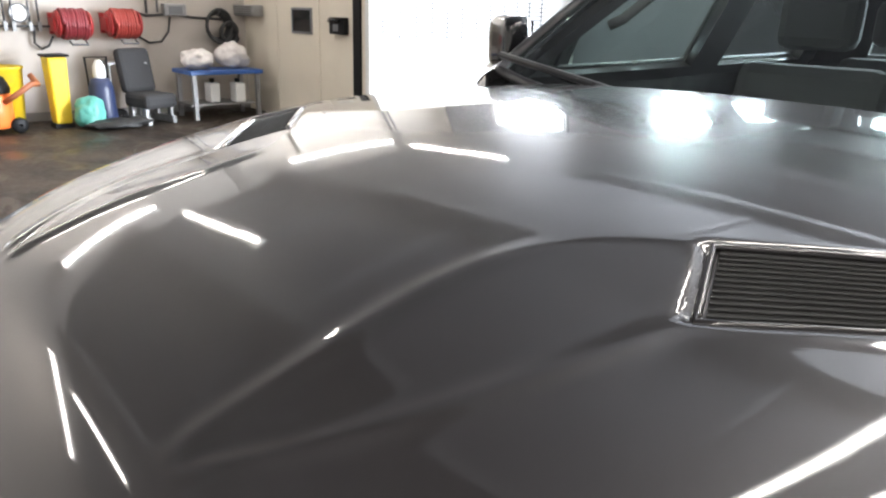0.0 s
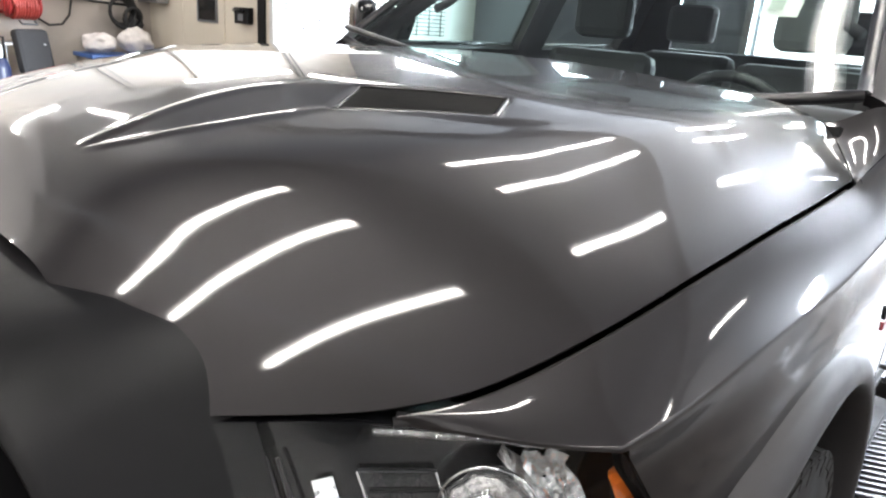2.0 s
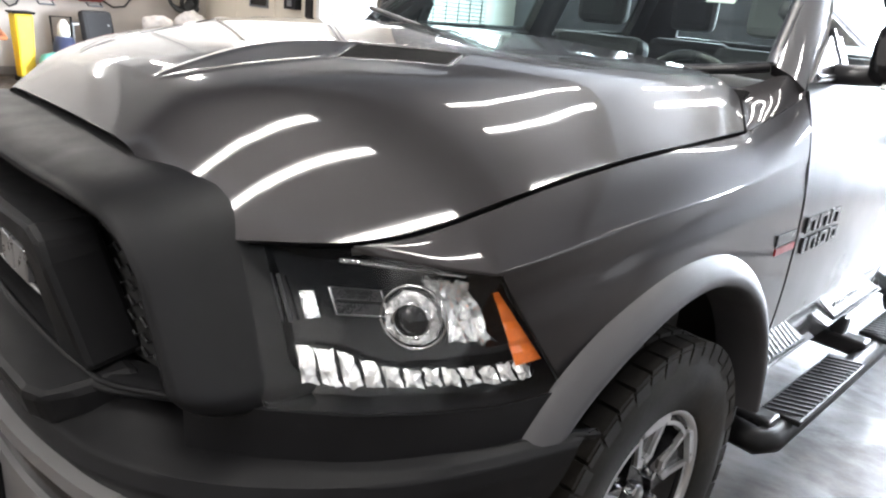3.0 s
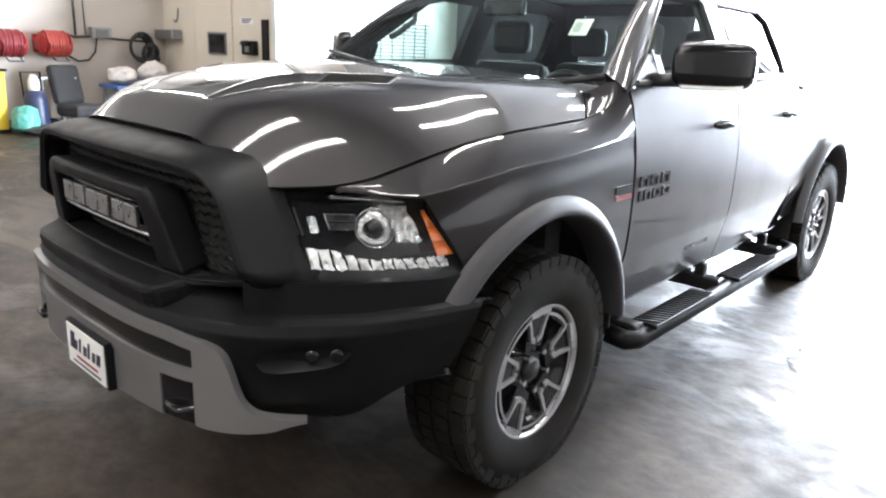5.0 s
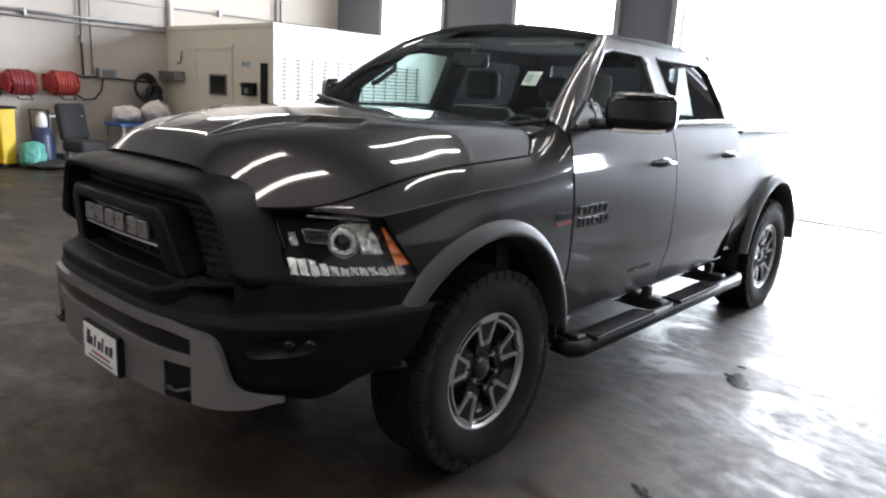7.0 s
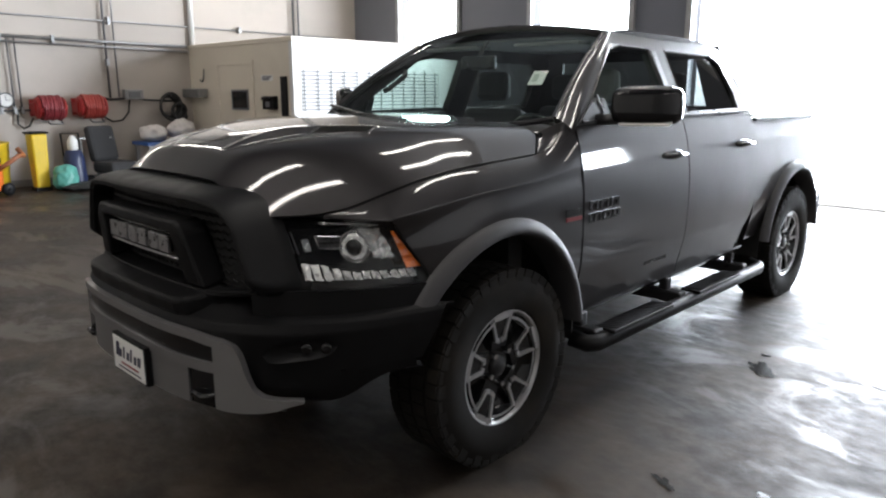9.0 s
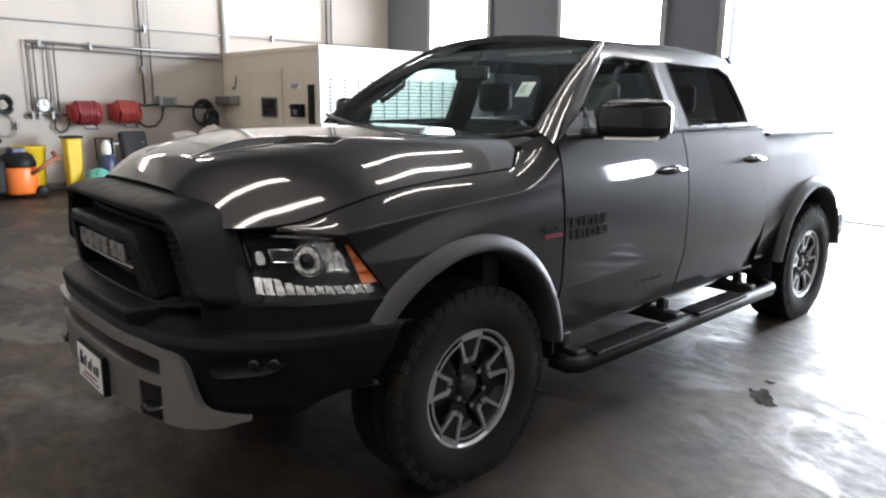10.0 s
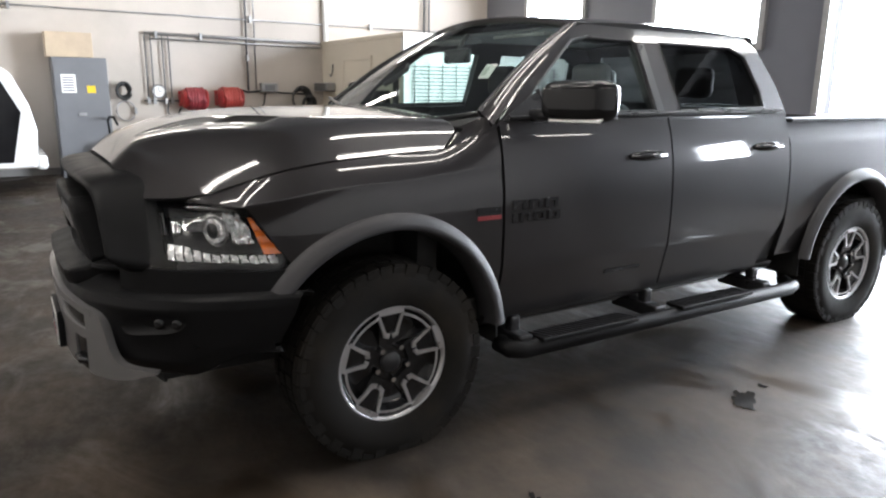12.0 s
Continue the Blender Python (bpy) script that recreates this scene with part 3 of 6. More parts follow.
def mop_bucket():
    g = thing("yellow_bucket", "yellow plastic mop bucket by the wall", "bucket", (-10.28, 0.88, 0))
    part("tub", lathe([(0.02, 0.05), (0.2, 0.05), (0.25, 0.75), (0.27, 0.77), (0.25, 0.79), (0.235, 0.75), (0.19, 0.08)], 28, "z"), YELLOW, g, smooth=True)
    part("base", lathe([(0.02, 0.0), (0.2, 0.0), (0.21, 0.05), (0.02, 0.055)], 24, "z"), BLACKP, g)


mop_bucket()


def sack(at, s, material, name, label, seed):
    g = thing(name, label, "bag", at)
    bm = bmesh.new()
    bmesh.ops.create_icosphere(bm, subdivisions=4, radius=1)
    for v in bm.verts:
        k = 1 + 0.28 * noise.noise(v.co * 1.6 + Vector((seed, 0, 0))) + 0.10 * noise.noise(v.co * 5 + Vector((0, seed, 0)))
        v.co = Vector((v.co.x * k * s[0], v.co.y * k * s[1], max(0.003, (v.co.z * k * 0.95 + 0.9) * s[2])))
    part("sack", bm, material, g, smooth=True)


sack((-9.65, 1.74, 0), (0.17, 0.19, 0.22), TEAL, "plastic_bag", "teal crumpled plastic bag on the floor", 3)
sack((-9.45, 2.05, 0.0), (0.22, 0.4, 0.07), BLACKHOSE, "rubber_mat", "crumpled black rubber sheet on the floor", 8)


def pressure_washer():
    g = thing("pressure_washer", "dark blue upright washer with a white head", "washer", (-9.9, 1.98, 0))
    part("body", lathe([(0.02, 0.02), (0.17, 0.02), (0.18, 0.1), (0.16, 0.50), (0.12, 0.62), (0.02, 0.64)], 26, "z"), NAVY, g, smooth=True)
    part("bottle", lathe([(0.07, 0.62), (0.085, 0.66), (0.08, 0.78), (0.05, 0.84), (0.03, 0.87), (0.01, 0.87)], 20, "z"), ENAMEL, g, smooth=True)
    part("handle", tube([(-0.1, -0.12, 0.4), (-0.1, -0.14, 0.9), (-0.1, 0.14, 0.9), (-0.1, 0.12, 0.4)], 0.018), BLACKP, g, smooth=True)
    for y in (-0.22, 0.22):
        wheel_small(g, (0.02, y, 0.10), 0.10)


pressure_washer()


def old_seat():
    g = thing("vehicle_seat", "dark grey removed vehicle seat on the floor", "seat", (-9.75, 2.58, 0), turn=15)
    part("cushion", box((-0.25, -0.26, 0.22), (0.28, 0.26, 0.42)), FABRIC, g, bevel=0.06)
    bm = box((-0.32, -0.25, 0.40), (-0.16, 0.25, 1.02))
    bmesh.ops.rotate(bm, verts=bm.verts, cent=(-0.25, 0, 0.4), matrix=Matrix.Rotation(radians(-12), 3, "Y"))
    part("backrest", bm, FABRIC, g, bevel=0.06)
    bm = bmesh.new()
    for y in (-0.2, 0.2):
        box_into(bm, (-0.25, y - 0.03, 0.0), (0.25, y + 0.03, 0.10))
        box_into(bm, (-0.2, y - 0.02, 0.1), (-0.12, y + 0.02, 0.24))
        box_into(bm, (0.12, y - 0.02, 0.1), (0.2, y + 0.02, 0.24))
    part("rail", bm, STEEL, g)


old_seat()


def cart():
    g = thing("workbench", "blue-topped steel workbench with pale legs", "workbench", (-9.9, 3.66, 0))
    part("worktop", box((-0.35, -0.55, 0.65), (0.35, 0.60, 0.71)), BLUE, g, bevel=0.01)
    for x in (-0.29, 0.29):
        for y in (-0.48, 0.52):
            part("leg", box((x - 0.03, y - 0.03, 0), (x + 0.03, y + 0.03, 0.65)), STEEL, g)
    part("shelf", box((-0.3, -0.55, 0.2), (0.3, 0.45, 0.23)), STEEL, g)
    return g


cart()
sack((-9.9, 3.38, 0.71), (0.25, 0.24, 0.16), CLOTHW, "rag_pile", "pile of white rags on the workbench", 5)
sack((-9.95, 3.95, 0.71), (0.26, 0.24, 0.21), CLOTHW, "rag_pile", "pile of crumpled white paper on the workbench", 11)
sack((-10.2, 2.42, 0.82), (0.1, 0.14, 0.06), CLOTHW, "rag_pile", "white wipes on a stand by the wall", 15)


def stand():
    g = thing("steel_stand", "narrow steel stand by the wall", "stand", (-10.22, 2.42, 0))
    part("tray", box((-0.2, -0.3, 0.79), (0.2, 0.25, 0.82)), STEEL, g)
    for x in (-0.17, 0.17):
        for y in (-0.26, 0.21):
            part("leg", tube([(x, y, 0), (x, y, 0.79)], 0.015, 8), STEEL, g)


stand()


def oil_jug(at, material, s, label):
    g = thing("jug", label, "jug", at)
    bm = bmesh.new()
    box_into(bm, (-0.09 * s, -0.06 * s, 0), (0.09 * s, 0.06 * s, 0.22 * s))
    part("body", bm, material, g, bevel=0.02)
    part("cap", cyl((0, 0, 0.22 * s), (0, 0, 0.27 * s), 0.03 * s), BLACKP, g)


oil_jug((-9.72, 3.9, 0.23), ENAMEL, 1.3, "white plastic jug on the bench shelf")
oil_jug((-9.85, 3.55, 0.23), ENAMEL, 1.3, "white plastic jug on the bench shelf")


def cabinet():
    g = thing("steel_cabinet", "tall grey steel cabinet with papers stuck on it", "cabinet", (-10.3, -0.04, 0))
    part("body", box((-0.28, -0.45, 0.0), (0.30, 0.38, 2.0)), CABGREY, g, bevel=0.012)
    d = part("door", box((0.302, -0.43, 0.06), (0.318, 0.36, 1.97)), CABGREY, g)
    part("handle", box((0.319, -0.12, 1.04), (0.345, 0.0, 1.09)), STEEL, d)
    part("paper", box((0.3185, -0.34, 1.42), (0.321, -0.12, 1.72)), WHITEP, d, "white printed sheet")
    bm = bmesh.new()
    for k in range(6):
        box_into(bm, (0.3215, -0.32, 1.45 + 0.042 * k), (0.3225, -0.15, 1.468 + 0.042 * k))
    part("print", bm, INK, d)
    part("sticker", box((0.3185, 0.04, 1.42), (0.321, 0.17, 1.54)), YELLOW, d, "yellow sticker")
    b = thing("cardboard_box", "tan cardboard box on top of the cabinet", "box", (-10.3, -0.17, 2.003))
    part("carton", box((-0.25, -0.38, 0), (0.26, 0.32, 0.40)), CARDBOARD, b, bevel=0.006)
    part("tape", box((-0.03, -0.381, 0.001), (0.03, 0.321, 0.4025)), WALLW, b)


cabinet()


def parked_van():
    """A white vehicle at the wall, of which the tail shows."""
    g = thing("parked_vehicle", "white parked vehicle with dark tinted side glass", "car", (-9.2, -0.9, 0))
    prof = [(0.0, 0.35), (0.05, 0.9), (-0.02, 1.25), (-0.22, 1.72), (-0.42, 1.86), (-2.6, 1.90), (-3.0, 1.80), (-3.6, 1.25), (-4.5, 1.10), (-4.7, 0.8), (-4.7, 0.35)]
    bm = bmesh.new()
    rows = []
    for x, k in ((-1.2, 0.0), (-1.05, 1.0), (0.62, 1.0), (0.72, 0.93)):
        rows.append([bm.verts.new((x - 0.1, y, 0.35 + (z - 0.35) * (k if k else 0.93))) for y, z in prof])
    for A, B in zip(rows, rows[1:]):
        for k in range(len(A) - 1):
            bm.faces.new((A[k], A[k + 1], B[k + 1], B[k]))
    bm.faces.new(rows[0])
    bm.faces.new(rows[-1][::-1])
    bmesh.ops.recalc_face_normals(bm, faces=bm.faces)
    part("body", bm, VANWHITE, g, bevel=0.06)
    part("side_glass", plate([[(-0.30, 0.42), (-0.14, 1.15), (-0.38, 1.66), (-2.2, 1.70), (-2.2, 0.42)]], lambda a, b: Vector((0.626 + 0.0 * b, a, b))), BLACKG, g, "black tinted side glass", thick=0.006)
    part("bumper", box((-1.1, -0.02, 0.30), (0.6, 0.14, 0.52)), VANWHITE, g, bevel=0.05)
    for y in (-0.95, -3.8):
        wheel_small(g, (0.45, y, 0.34), 0.34, 0.22)
        wheel_small(g, (-1.1, y, 0.34), 0.34, 0.22)


parked_van()


# ---- ceiling lamps ----
def ceiling_lamp(at, turn, first=None):
    m = pose(*at, 0, 0, turn)
    if first:
        return copy_thing(first, m)
    g = thing("ceiling_light", "white fluorescent strip light with a lit diffuser hung from the ceiling", "ceiling light", at, "ceiling lights", turn)
    part("housing", box((-1.22, -0.10, 0.03), (1.22, 0.10, 0.12)), ENAMEL, g, bevel=0.01)
    bm = grid(lambda u, v: Vector((-1.19 + 2.38 * u, 0.046 * math.cos(math.pi * v), 0.028 - 0.04 * math.sin(math.pi * v))), 2, 10)
    part("diffuser", outward(bm, (0, 0, -1)), TUBE, g, "lit milky diffuser", smooth=True)
    for x in (-0.9, 0.9):
        part("hanger", cyl((x, 0, 0.12), (x, 0, 0.9), 0.008, n=6), STEEL, g)
    g.matrix_basis = m
    return g


LAMP = None
for lx, ly, lt in ((-7.2, -4.6, 0), (-7.2, 1.0, 0), (-7.6, 6.0, 0), (-9.7, -5.5, 90), (-9.7, -0.3, 90), (-9.7, 5.0, 90),
                   (6.6, -2.4, 90), (6.6, 1.8, 90), (6.6, 6.2, 90),
                   *((x, y, 90) for x in (0.2, 0.95, 2.2) for y in (-6.6, -2.4, 1.8, 6.2))):
    o = ceiling_lamp((lx, ly, 4.7), lt, LAMP)
    LAMP = LAMP or o


# ---- marks on the floor ----
def floor_stain(x, y, rx, ry, seed, turn=0):
    g = thing("oil_patch", "dark oil patch soaked into the concrete floor", "stain", (x, y, 0.0), turn=turn)
    bm = bmesh.new()
    n = 40
    c = bm.verts.new((0, 0, 0.0045))
    ring = []
    for k in range(n):
        a = 2 * math.pi * k / n
        q = 0.65 + 0.55 * noise.noise(Vector((1.7 * math.cos(a), 1.7 * math.sin(a), seed))) + 0.25 * noise.noise(Vector((5 * math.cos(a), 5 * math.sin(a), seed)))
        ring.append(bm.verts.new((rx * q * math.cos(a), ry * q * math.sin(a), 0.0042)))
    for k in range(n):
        bm.faces.new((c, ring[k], ring[(k + 1) % n]))
    part("patch", bm, OIL, g)


floor_stain(1.47, 1.80, 0.09, 0.17, 1.0, 40)
floor_stain(1.40, 2.05, 0.04, 0.03, 7.0)
floor_stain(1.62, 0.28, 0.03, 0.09, 2.0, 60)
floor_stain(1.82, -0.05, 0.025, 0.08, 4.0, 50)
floor_stain(1.95, 0.45, 0.04, 0.05, 5.0, 20)
floor_stain(2.6, 3.9, 0.16, 0.6, 9.0, 60)


# ---- the pickup truck: nose towards -y, front axle at y = 0, left side towards +x ----
TRUCK = thing("pickup_truck", "dark graphite crew-cab pickup truck with black and silver bumper", "truck")
HUB, WBASE = 0.425, 3.569
WHEELZ = 0.411

SIDE = [(0.50, 0.943), (0.62, 0.9685), (0.72, 0.990), (0.745, 0.9955), (0.77, 0.9985), (0.80, 1.0005), (0.90, 1.004), (1.05, 1.002), (1.16, 0.994), (1.26, 0.978), (1.34, 0.960), (1.42, 0.932)]
NOSE = [(-0.95, 0.60), (-0.90, 0.672), (-0.84, 0.742), (-0.76, 0.805), (-0.66, 0.868), (-0.56, 0.915), (-0.46, 0.950), (-0.34, 0.977), (-0.2, 0.993), (0.0, 1.0)]


def side_x(y, z):
    """Half the width of the body at a height and a place along it."""
    x = curve(z, SIDE)
    if y < 0:
        x *= curve(y, NOSE)
        x -= 0.030 * smooth01((z - 1.0) / 0.25) * smooth01(-y / 0.5)
    if y > 2.73:
        x -= 0.012
    return x


# half outline of the hood: over the grille, along the lamp, then the gap to the fender
CUTX = [(-0.952, 0.500), (-0.930, 0.552), (-0.905, 0.590), (-0.878, 0.615), (-0.81, 0.678), (-0.745, 0.735), (-0.66, 0.797), (-0.55, 0.846), (-0.42, 0.878), (-0.25, 0.896), (-0.05, 0.905), (0.25, 0.907), (0.45, 0.905)]
# the sheet: crown along the middle, the shoulder line and how steeply the flank falls from it
CROWN = [(-0.95, 1.322), (-0.83, 1.362), (-0.70, 1.401), (-0.5, 1.437), (-0.3, 1.457), (0.0, 1.468), (0.2, 1.469), (0.5, 1.466)]
CRESTX = [(-1.0, 0.398), (-0.85, 0.482), (-0.69, 0.572), (-0.5, 0.662), (-0.374, 0.708), (-0.2, 0.738), (-0.05, 0.748), (0.25, 0.750), (0.5, 0.750)]
CRESTZ = [(-1.0, 1.205), (-0.85, 1.272), (-0.69, 1.331), (-0.5, 1.372), (-0.374, 1.391), (-0.2, 1.410), (-0.05, 1.421), (0.25, 1.438), (0.5, 1.448)]
FALL = [(-1.0, 0.80), (-0.88, 0.84), (-0.745, 0.85), (-0.66, 0.78), (-0.55, 0.72), (-0.42, 0.74), (-0.25, 0.80), (0.0, 0.84), (0.25, 0.84)]
# the raised middle steps down outwards: lines of its upper and lower edge, the step's height, and the vent set into it
STEPIN = [(-0.85, 0.217), (-0.83, 0.219), (-0.745, 0.224), (-0.64, 0.220), (-0.56, 0.232), (-0.50, 0.266), (-0.44, 0.334), (-0.37, 0.435), (-0.306, 0.530), (-0.2, 0.585), (0.0, 0.635), (0.3, 0.66)]
STEPOUT = [(-0.85, 0.219), (-0.825, 0.250), (-0.775, 0.286), (-0.69, 0.326), (-0.585, 0.358), (-0.54, 0.374), (-0.48, 0.470), (-0.414, 0.578), (-0.35, 0.630), (-0.25, 0.680), (0.0, 0.745), (0.3, 0.79)]
STEP = [(-0.90, 0.0), (-0.84, 0.0), (-0.79, 0.003), (-0.70, 0.008), (-0.56, 0.013), (-0.44, 0.013), (-0.34, 0.009), (-0.22, 0.003), (-0.10, 0.0), (0.05, 0.0)]
VENT = [(0.328, -0.448), (0.368, -0.538), (0.566, -0.382), (0.530, -0.302)]


def poly_dist(x, y, poly):
    """Signed distance to a polygon, positive inside."""
    best, inside = 9.0, False
    n = len(poly)
    for i in range(n):
        (ax, ay), (bx, by) = poly[i], poly[(i + 1) % n]
        t = max(0, min(1, ((x - ax) * (bx - ax) + (y - ay) * (by - ay)) / ((bx - ax) ** 2 + (by - ay) ** 2)))
        best = min(best, math.hypot(x - ax - t * (bx - ax), y - ay - t * (by - ay)))
        if (ay > y) != (by > y) and x < (bx - ax) * (y - ay) / (by - ay) + ax:
            inside = not inside
    return best if inside else -best


def faired(y, table):
    """The table's curve, evened out over a hand's width."""
    return sum((5 - abs(k)) * curve(y + 0.014 * k, table) for k in range(-4, 5)) / 25


def softer(p, q, r):
    """The lower of two heights, rounded where they meet."""
    return (p + q - math.sqrt((p - q) ** 2 + 4 * r * r)) / 2


def hood_z(x, y):
    """A lightly crowned top that turns over soft shoulders into the flanks and over the nose to the grille."""
    a = abs(x)
    top = faired(y, CROWN) - 0.070 * a * a
    d = a - faired(y, CRESTX)
    flank = faired(y, CRESTZ) - faired(y, FALL) * d * (0.86 + 0.75 * max(0.0, d))
    nose = 1.258 - 0.03 * a * a + 0.95 * (y + 0.952)
    return softer(softer(top, flank, 0.016), nose, 0.012)


def hood_detail(x, y):
    """The step beside the raised middle, which starts in a point behind the nose, and the well of each vent."""
    a, z = abs(x), 0.0
    if -0.84 < y < 0.05:
        p, q = curve(y, STEPIN), curve(y, STEPOUT)
        t = (a - p) / max(0.004, q - p)
        r = min(0.18, 0.007 / max(0.004, q - p))
        t = 0.5 * (math.sqrt(t * t + r * r) - math.sqrt((t - 1) ** 2 + r * r) + 1)
        # the drop fades out towards the fender
        z -= curve(y, STEP) * t * (1 - smooth01((a - q) / max(0.05, curve(y, CUTX) - q)))
        if y < -0.50:
            near = min(abs(a - p), abs(a - q))
            z += 0.0026 * math.exp(-(near / 0.011) ** 2) * smooth01((y + 0.85) / 0.03) * smooth01((-0.50 - y) / 0.10)
    d = poly_dist(a, y, VENT)
    if d > -0.006:
        z -= 0.008 * smooth01((d + 0.006) / 0.013)
    return z


HU, HV = 288, 230


def hood_y(s, v):
    """Where a row of the sheet runs: straight over the grille, bowed along the windscreen, cut back at the outer corners."""
    back = 0.415 - 0.05 * (1 - s * s) - 0.71 * (abs(s) - 0.912 + math.hypot(abs(s) - 0.912, 0.014))
    return -0.952 + (back + 0.952) * (0.4 * v * v + 0.6 * v)


def hood_at(x, y):
    return hood_z(x, y) + hood_detail(x, y)


def hood():
    def at(u, v):
        s = 2 * u - 1
        y = hood_y(s, v)
        x = s * curve(y, CUTX)
        return Vector((x, y, hood_at(x, y)))
    bm = outward(grid(at, HU, HV), (0, 0, 1))
    ob = part("hood", bm, PAINT, TRUCK, "dark graphite hood with two recessed vents", smooth=True, thick=0.02)
    for s in (1, -1):
        # black mesh panel, painted rim and louvres of each vent
        quad = [Vector((s * x, y, 0)) for x, y in VENT]
        c = sum(quad, Vector()) / 4
        def panel(u, v, k=0.90, lift=0.0015, quad=quad, c=c):
            p = (quad[0] * (1 - u) + quad[3] * u) * (1 - v) + (quad[1] * (1 - u) + quad[2] * u) * v
            p = c + (p - c) * k
            return Vector((p.x, p.y, hood_at(p.x, p.y) + lift + 0.002 * (1 - v)))
        g = part("vent", outward(grid(panel, 14, 12), (0, 0, 1)), SHADOWP, ob, "black vent mesh", smooth=True)
        loop = [panel(q / 10, 0, 0.95) for q in range(10)] + [panel(1, q / 8, 0.95) for q in range(8)] + [panel(1 - q / 10, 1, 0.95) for q in range(10)] + [panel(0, 1 - q / 8, 0.95) for q in range(8)]
        part("vent_rim", tube(loop, 0.0035, 8, True), PAINT, g, "painted vent rim", smooth=True)
        for k in range(1, 13):
            part("vent_bar", tube([panel(q / 6, k / 13, 0.90, 0.003) for q in range(7)], 0.0012, 6), SHADOWP, g)


hood()


def arch(y, yc, r):
    d = y - yc
    return HUB + math.sqrt(max(0, r * r - d * d)) if abs(d) < r else 0.0


# line along the top of the lamp, from the hood's corner to the lamp's outer tip
LAMPTOP = [(-0.745, 0.735), (-0.70, 0.800), (-0.65, 0.866), (-0.585, 0.932)]
FTOPX = [(y, x) for y, x in CUTX if -0.75 < y < 0.2] + [(0.25, 0.908), (0.32, 0.909), (0.40, 0.914), (0.48, 0.922), (0.56, 0.930)]
FTOPZ = [(y, hood_z(x, y) - 0.001) for y, x in CUTX if -0.75 < y < 0.2] + [(0.25, 1.306), (0.32, 1.320), (0.40, 1.342), (0.48, 1.370), (0.56, 1.402)]
# the pressed shoulder line
SHOULDER = [(-0.585, 1.128), (-0.50, 1.142), (-0.385, 1.160), (-0.25, 1.176), (-0.10, 1.187), (0.10, 1.199), (0.40, 1.226), (0.56, 1.240)]


def fender_low(y):
    slant = 1.126 - 1.45 * (y + 0.585) if y < -0.36 else 0
    return max(slant, arch(y, 0.0, 0.575), 0.52)


def fender():
    def at(u, v):
        y = -0.743 + (0.545 + 0.743) * u
        top = Vector((curve(y, FTOPX) + 0.009, y, curve(y, FTOPZ) - 0.005))
        if y < -0.585:
            low = Vector((curve(y, LAMPTOP) + 0.003, y, 1.134 - 0.008 * smooth01((y + 0.745) / 0.16)))
            if v < 0.5:
                return low - Vector((0, 0, 0.004 * (1 - v / 0.5)))
        else:
            zs = curve(y, SHOULDER)
            zl = min(fender_low(y) + 0.004, zs - 0.003)
            low = Vector((shoulder_x(y), y, zs))
            if v < 0.5:
                z = zl + (zs - zl) * (v / 0.5)
                blend = smooth01((zs - z) / 0.10)
                return Vector((shoulder_x(y) * (1 - blend) + side_x(y, z) * blend, y, z))
        t = (v - 0.5) / 0.5
        ctrl = (low + top) / 2 + Vector((0.010, 0, 0.012)) * (0.4 + 0.8 * smooth01((y + 0.3) / 0.7))
        return low * (1 - t) ** 2 + ctrl * 2 * t * (1 - t) + top * t * t
    bm = outward(grid(at, 110, 60), (1, 0, 0.5))
    bmesh.ops.remove_doubles(bm, verts=bm.verts, dist=0.0002)
    both(part("fender", bm, PAINT, TRUCK, smooth=True, thick=0.012))
    # dark tube sunk into the hood gap, standing in for the shade there
    both(part("hood_seal", tube([(curve(y, CUTX) + 0.003, y, hood_z(curve(y, CUTX), y) - 0.017) for y in [-0.742 + 0.031 * k for k in range(33)]], 0.0065, 8), SHADOWP, TRUCK, smooth=True))
    # painted strip between the hood's rear edge and the windscreen pillar
    def cowl(u, v):
        e = 1 - 0.13 * u
        y = hood_y(e, 1.0)
        x = e * curve(y, CUTX) + 0.004
        yo = 0.276 + 0.277 * u
        xo, zo = curve(yo, FTOPX) + 0.008, curve(yo, FTOPZ) - 0.004
        y += 0.008
        # leaves the hood's slope smoothly and falls into the fender's
        run = math.hypot(xo - x, yo - y)
        ex, ey = (xo - x) / run * 0.02, (yo - y) / run * 0.02
        z0 = hood_z(x, y) - 0.002
        m0, m1 = (hood_z(x + ex, y + ey) - hood_z(x - ex, y - ey)) / 0.04 * run, -1.5 * run * u
        z = (2 * v**3 - 3 * v * v + 1) * z0 + (v**3 - 2 * v * v + v) * m0 + (3 * v * v - 2 * v**3) * zo + (v**3 - v * v) * m1
        return Vector((x + (xo - x) * v, y + (yo - y) * v, z))
    both(part("cowl_corner", outward(grid(cowl, 48, 20), (0.5, 0, 1)), PAINT, TRUCK, smooth=True, thick=0.012))
    part("cowl", outward(grid(lambda u, v: Vector((-0.84 + 1.68 * u, 0.36 + 0.16 * v + 0.05 * abs(2 * u - 1) ** 2, 1.392 - 0.012 * math.sin(v * 3.1))), 30, 5), (0, 0, 1)), BLACKP, TRUCK, "black plastic windscreen cowl", thick=0.02)


def shoulder_x(y):
    return curve(y, [(-0.585, 0.932), (-0.50, 0.950), (-0.385, 0.965), (-0.25, 0.976), (-0.10, 0.984), (0.10, 0.988), (0.40, 0.986), (0.56, 0.983)])


fender()


